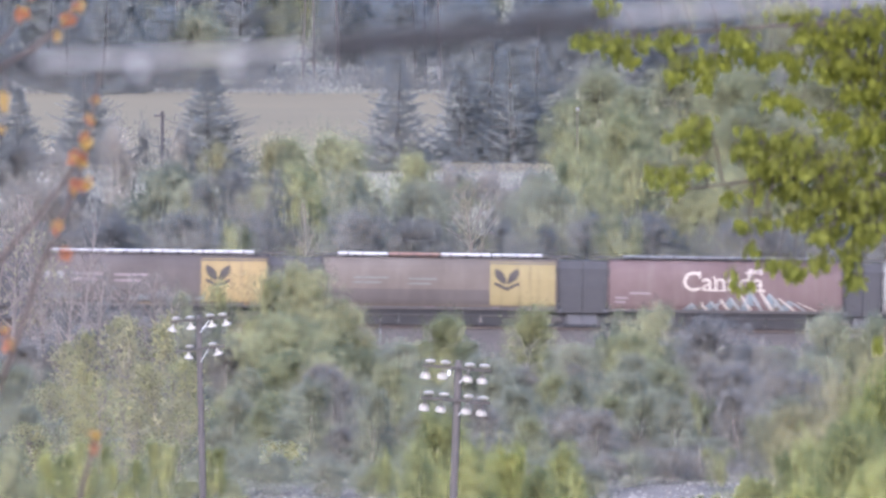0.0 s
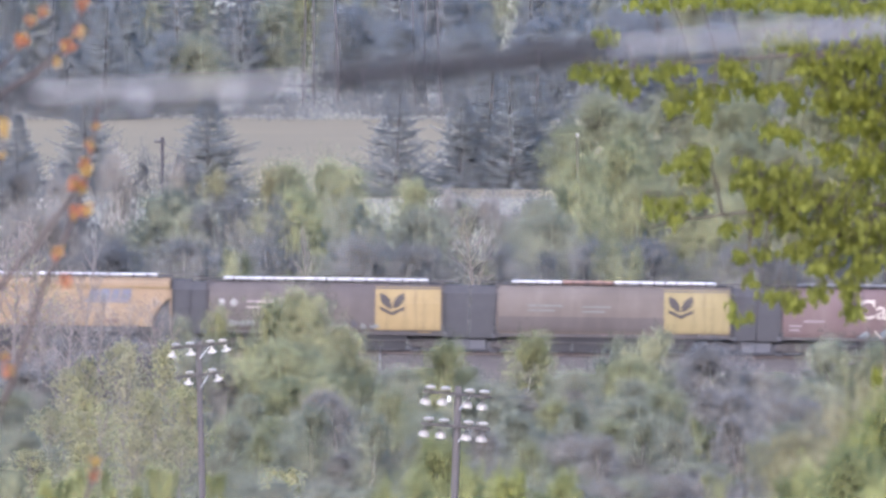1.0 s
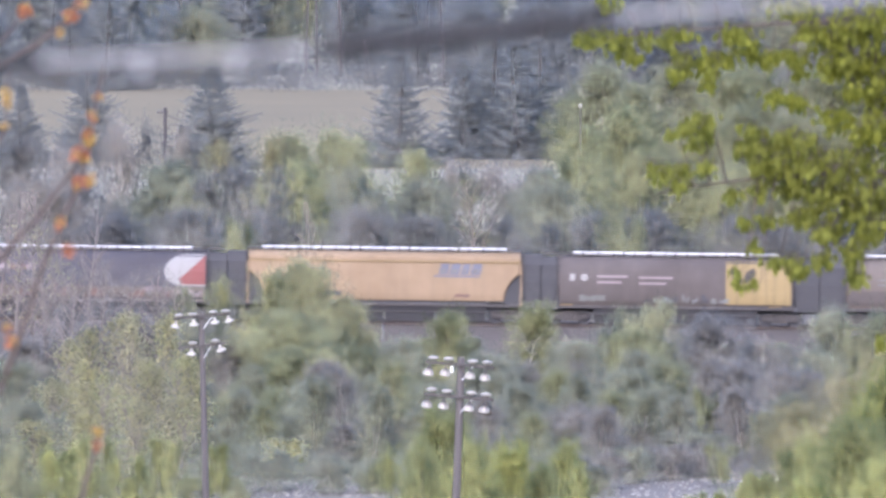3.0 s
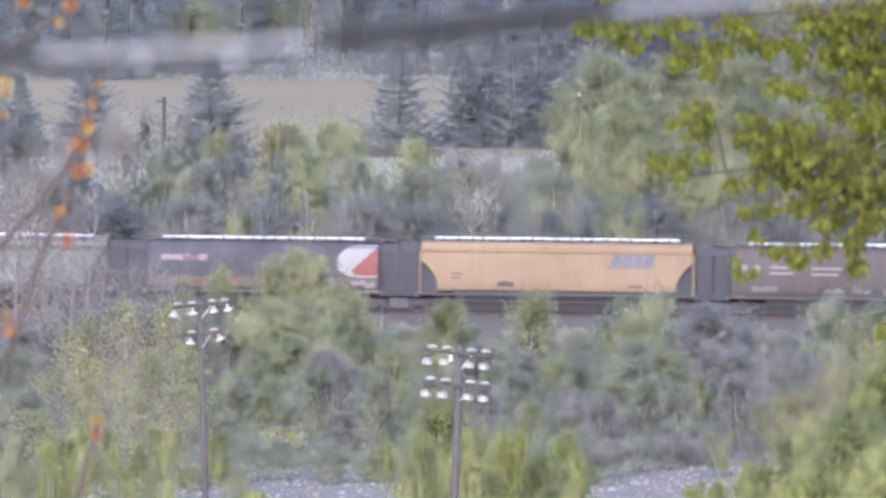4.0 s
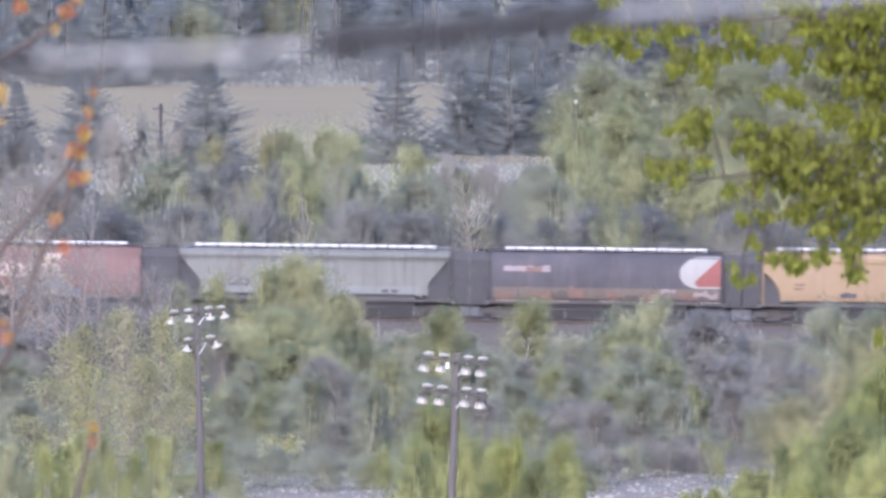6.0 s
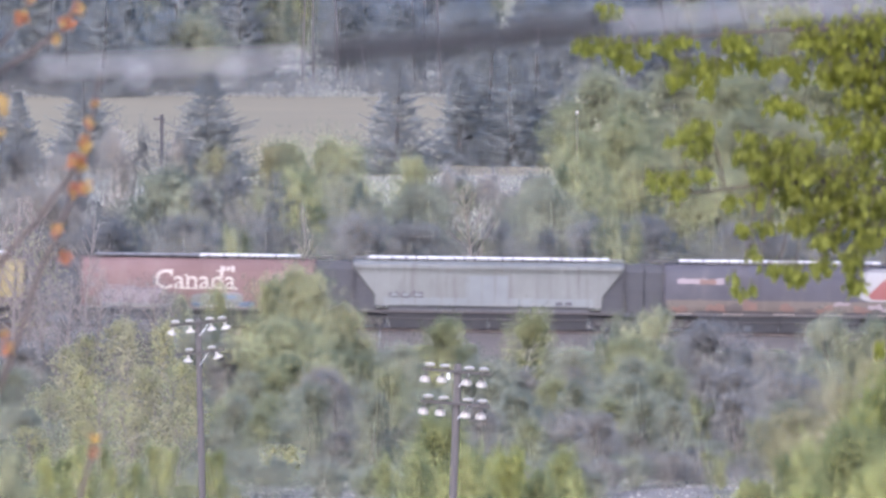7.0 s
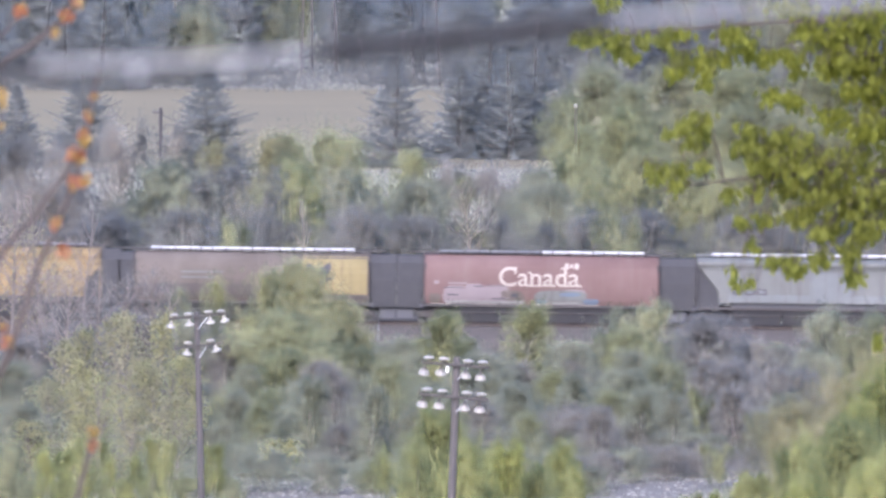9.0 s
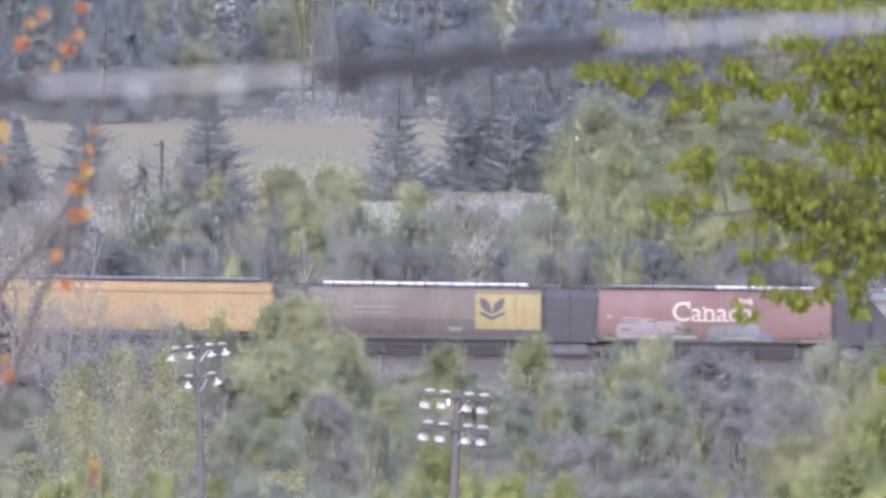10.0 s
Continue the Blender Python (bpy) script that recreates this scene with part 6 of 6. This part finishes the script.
def build_bough():
    rng = np.random.default_rng(33)
    x0, y0 = 3.4, 40.4
    ob = thing("poplar_tree", pose(x0, y0, land(x0, y0)), "young poplar with fresh yellow-green hanging leaves", "tree")
    zb = land(x0, y0)
    t = [(0, 0, -0.4), (0.05, 0, 2.0), (-0.03, 0, 4.0), (0.05, 0, 6.0), (0, 0, 8.0), (0.05, 0, 9.4)]
    part("trunk", Geo().tube(t, [0.16, 0.14, 0.12, 0.10, 0.07, 0.03], 9), "bark", ob, "", True)
    leaves = leaf_meshes()
    count = 0
    rest = Geo()
    for bough_name, clumps, root in (("bough", CLUMPS_HIGH_A + CLUMPS_HIGH_B + CLUMPS_TOP, (2.6, 27.55)), ("bough", CLUMPS_LOW_A + CLUMPS_LOW_B + CLUMPS_LOW_C, (2.6, 26.95))):
        b = new(bough_name)
        b.parent = ob
        home = Matrix.Translation((-x0, -y0 + 40.0, -zb))
        b.matrix_basis = home
        SWAYING.append((b, home))
        g = Geo()
        far = min(c[0] for c in clumps)
        main = [Vector((root[0] + (3.35 - root[0]) * 1.0, 0.35, root[1] - 0.35)), Vector((root[0], 0, root[1])), Vector((1.9, 0.02, root[1] + 0.08)), Vector((1.3, -0.02, root[1] + 0.06)), Vector((far + 0.1, 0.01, root[1] + 0.01)), Vector((far, 0, root[1] - 0.02))]
        g.tube(main, [0.022, 0.015, 0.010, 0.006, 0.003, 0.0015], 6)
        for cx, cz, rx, rz, n in clumps:
            near = min((main[i].lerp(main[i + 1], q / 6) for i in range(1, 5) for q in range(7)), key=lambda p: abs(p.x - cx - 0.08))
            mid = Vector((cx + 0.03, rng.uniform(-0.06, 0.06), cz + rz * 0.9))
            tip = Vector((cx - rx * 0.5, mid.y, cz - rz * 0.2))
            g.tube([near, near.lerp(mid, 0.5) + Vector((0, 0, 0.02)), mid, tip], [0.0026, 0.0022, 0.0016, 0.001], 4)
            for k in range(4 * n):
                p = Vector((cx + rx * 0.62 * rng.normal(), mid.y + rng.normal() * 0.08, cz + rz * 0.5 * rng.normal() + 0.022))
                m = Matrix.Translation(p) @ Euler((rng.normal() * 0.3, rng.normal() * 0.28, rng.uniform(-1.3, 1.3) + (math.pi if rng.uniform() < 0.5 else 0))).to_matrix().to_4x4() @ Matrix.Scale(rng.uniform(0.6, 0.95), 4)
                stem = m @ Vector((0, 0.004, 0.035))
                g.tube([stem, stem.lerp(mid, 0.35) + Vector((0, 0, 0.012))], 0.0009, 3)
                me = leaves[int(rng.integers(0, 3))]
                if count < 300:
                    lf = part("leaf", me, None, b)
                    lf.matrix_basis = m
                else:
                    rest.add([m @ v.co for v in me.vertices], [tuple(q.vertices) for q in me.polygons])
                count += 1
        part("branch", g, "twig_bark", b)
        if rest.f:
            part("foliage", rest, "poplar", b)["kind"] = "stuff"
            rest = Geo()


build_bough()


# ---- maple twigs with orange flower tufts ----
def tuft(rng, mat_hot, g_hot, g_gold, p, s, gold):
    for k in range(int(26 + 10 * s)):
        d = Vector(rng.normal(size=3)).normalized()
        a = p + d * 0.006 * s
        e = p + d * (0.024 + 0.016 * rng.uniform()) * s + Vector((0, 0, -0.006 * s))
        w = d.cross(Vector(rng.normal(size=3))).normalized() * 0.006 * s
        (g_gold if rng.uniform() < gold else g_hot).add([a, a.lerp(e, 0.6) + w, e, a.lerp(e, 0.6) - w], [(0, 1, 2, 3)])


def twig_thing(paths, tufts):
    rng = np.random.default_rng(8)
    near = 22.0 / 36.0
    x0, y0 = -2.3 * near, 22.0
    zb = land(x0, y0)
    ob = thing("maple_sapling", pose(x0, y0, zb), "bare maple sapling with orange and yellow flower tufts", "tree")
    g = Geo()
    g.tube([(0, 0, -0.3), (0.03, 0, 0.8), (0.0, 0, 1.6), (0.1, 0, 2.2)], [0.05, 0.04, 0.03, 0.02], 7)
    part("stem", g, "bark", ob)
    off = Vector((-x0, 0, -zb))

    def at(a, y, c):
        return Vector((a * near, y, 28.0 + (c - 28.0) * near)) + off

    for path, r in paths:
        pts = [at(a, 0, c) for a, c in path]
        fine = []
        for i in range(len(pts) - 1):
            for q in range(4):
                fine.append(pts[i].lerp(pts[i + 1], q / 4) + Vector(rng.normal(size=3)) * 0.0012)
        fine.append(pts[-1])
        n = len(fine)
        part("twig", Geo().tube(fine, [r * near * (1 - 0.6 * i / (n - 1)) for i in range(n)], 6), "twig_bark", ob, "", True)
    for a, c, s, gold in tufts:
        hot, goldg = Geo(), Geo()
        tuft(rng, None, hot, goldg, at(a, -0.01, c), s * near, gold)
        f = part("flower_tuft", hot if hot.f else goldg, "catkin" if hot.f else "golden", ob, "orange flower tuft" if hot.f else "yellow flower tuft")
        if hot.f and goldg.f:
            part("petals", goldg, "golden", f, "yellow petals")


TWIG_PATHS = [([(-1.692, 26.206), (-1.582, 26.366), (-1.528, 26.502), (-1.482, 26.647), (-1.421, 26.827), (-1.371, 26.931), (-1.331, 27.028), (-1.301, 27.108), (-1.267, 27.218), (-1.251, 27.328), (-1.235, 27.429), (-1.221, 27.489)], 0.0135),
    ([(-1.692, 26.747), (-1.572, 26.823), (-1.512, 26.897), (-1.448, 26.963), (-1.347, 27.098), (-1.309, 27.158)], 0.0135),
    ([(-1.692, 27.409), (-1.572, 27.499), (-1.456, 27.573), (-1.377, 27.629), (-1.339, 27.679), (-1.301, 27.723), (-1.279, 27.85)], 0.012),
    ([(-1.672, 27.489), (-1.552, 27.619), (-1.5, 27.689), (-1.472, 27.81)], 0.007),
    ([(-1.351, 25.724), (-1.295, 25.965), (-1.271, 26.065), (-1.245, 26.155), (-1.239, 26.206)], 0.0135),
    ([(-1.421, 26.827), (-1.371, 26.837), (-1.339, 26.843)], 0.005),
    ([(-1.592, 27.208), (-1.572, 27.284), (-1.564, 27.368), (-1.552, 27.489)], 0.006),
    ([(-1.528, 26.502), (-1.552, 26.546), (-1.56, 26.577)], 0.005)]
TUFTS = [
    (-1.307, 27.192, 1.2, 0.15), (-1.291, 27.176, 1.0, 0.5), (-1.309, 27.084, 1.0, 0.1), (-1.271, 27.096, 0.9, 0.5), (-1.377, 26.941, 0.9, 0.35), (-1.343, 26.843, 0.95, 0.05), (-1.271, 27.238, 0.9, 0.9), (-1.281, 27.258, 0.8, 0.2), (-1.257, 27.322, 0.8, 0.5), (-1.241, 27.389, 0.6, 0.6), (-1.5, 27.693, 0.9, 0.2), (-1.337, 27.677, 1.0, 0.1), (-1.379, 27.613, 0.7, 0.8), (-1.297, 27.725, 0.9, 0.4), (-1.245, 26.151, 0.8, 0.05), (-1.241, 26.202, 0.8, 0.95), (-1.56, 26.571, 0.8, 0.4), (-1.548, 26.518, 0.9, 0.3), (-1.566, 27.399, 0.8, 0.95), (-1.564, 27.364, 0.7, 0.9), (-1.572, 27.284, 0.7, 0.7), (-1.466, 27.765, 0.8, 0.4), (-1.283, 27.82, 0.9, 0.2), (-1.421, 27.8, 0.8, 0.2)]
twig_thing(TWIG_PATHS, TUFTS)


# ---- what moves ----
PER_M = 28.32


def motions():
    for car, left, length in TRAIN:
        rows = []
        for t in range(11):
            x = (left - 784 + 307.8 * t - 0.19 * t * t) / PER_M + length / 2
            rows.append((float(t), pose(x, TRACK_Y, rail_z(x), 0, math.degrees(math.atan(GRADE)), 0)))
        walk(car, rows)
    spins = [(f / FPS, math.degrees((307.8 * f / FPS - 0.19 * (f / FPS) ** 2) / PER_M / 0.425)) for f in range(301)]
    for wheels, x in WHEELS:
        walk(wheels, [(t, pose(x, 0, 0.425, 0, a, 0)) for t, a in spins])
    bounce = [(0.0, -1), (0.5, 7), (1.0, 8), (1.5, 0), (2.0, -9), (2.5, 8), (3.0, 5), (4.5, 12), (5.0, 10.5), (5.5, 7),
              (7.0, 5), (7.5, 10), (8.0, 9), (8.5, 8), (9.0, 12), (9.5, 6), (10.0, -9)]
    for cable in CABLES:
        walk(cable, [(t, pose(0, 6.0, 27.925 - a / 2992)) for t, a in bounce])
    if SWAYING:
        drift = [(0.0, -3, 0), (0.5, -5, 4), (1.0, -5, 8), (1.5, -1, 1.5), (2.0, -1, 0), (2.5, -3, 4), (3.0, -3, 2), (4.5, 0, 2), (5.0, 0, 0), (5.5, 2, -1.5),
                 (7.0, 1, 2), (7.5, 2, -2), (8.0, 3, 2), (8.5, -1, 7), (9.0, 0, 0), (9.5, 4, -4), (10.0, 6, 0)]
        for bough, home in SWAYING:
            walk(bough, [(t, home @ pose(a / 449, 0, -b / 449)) for t, a, b in drift])


motions()
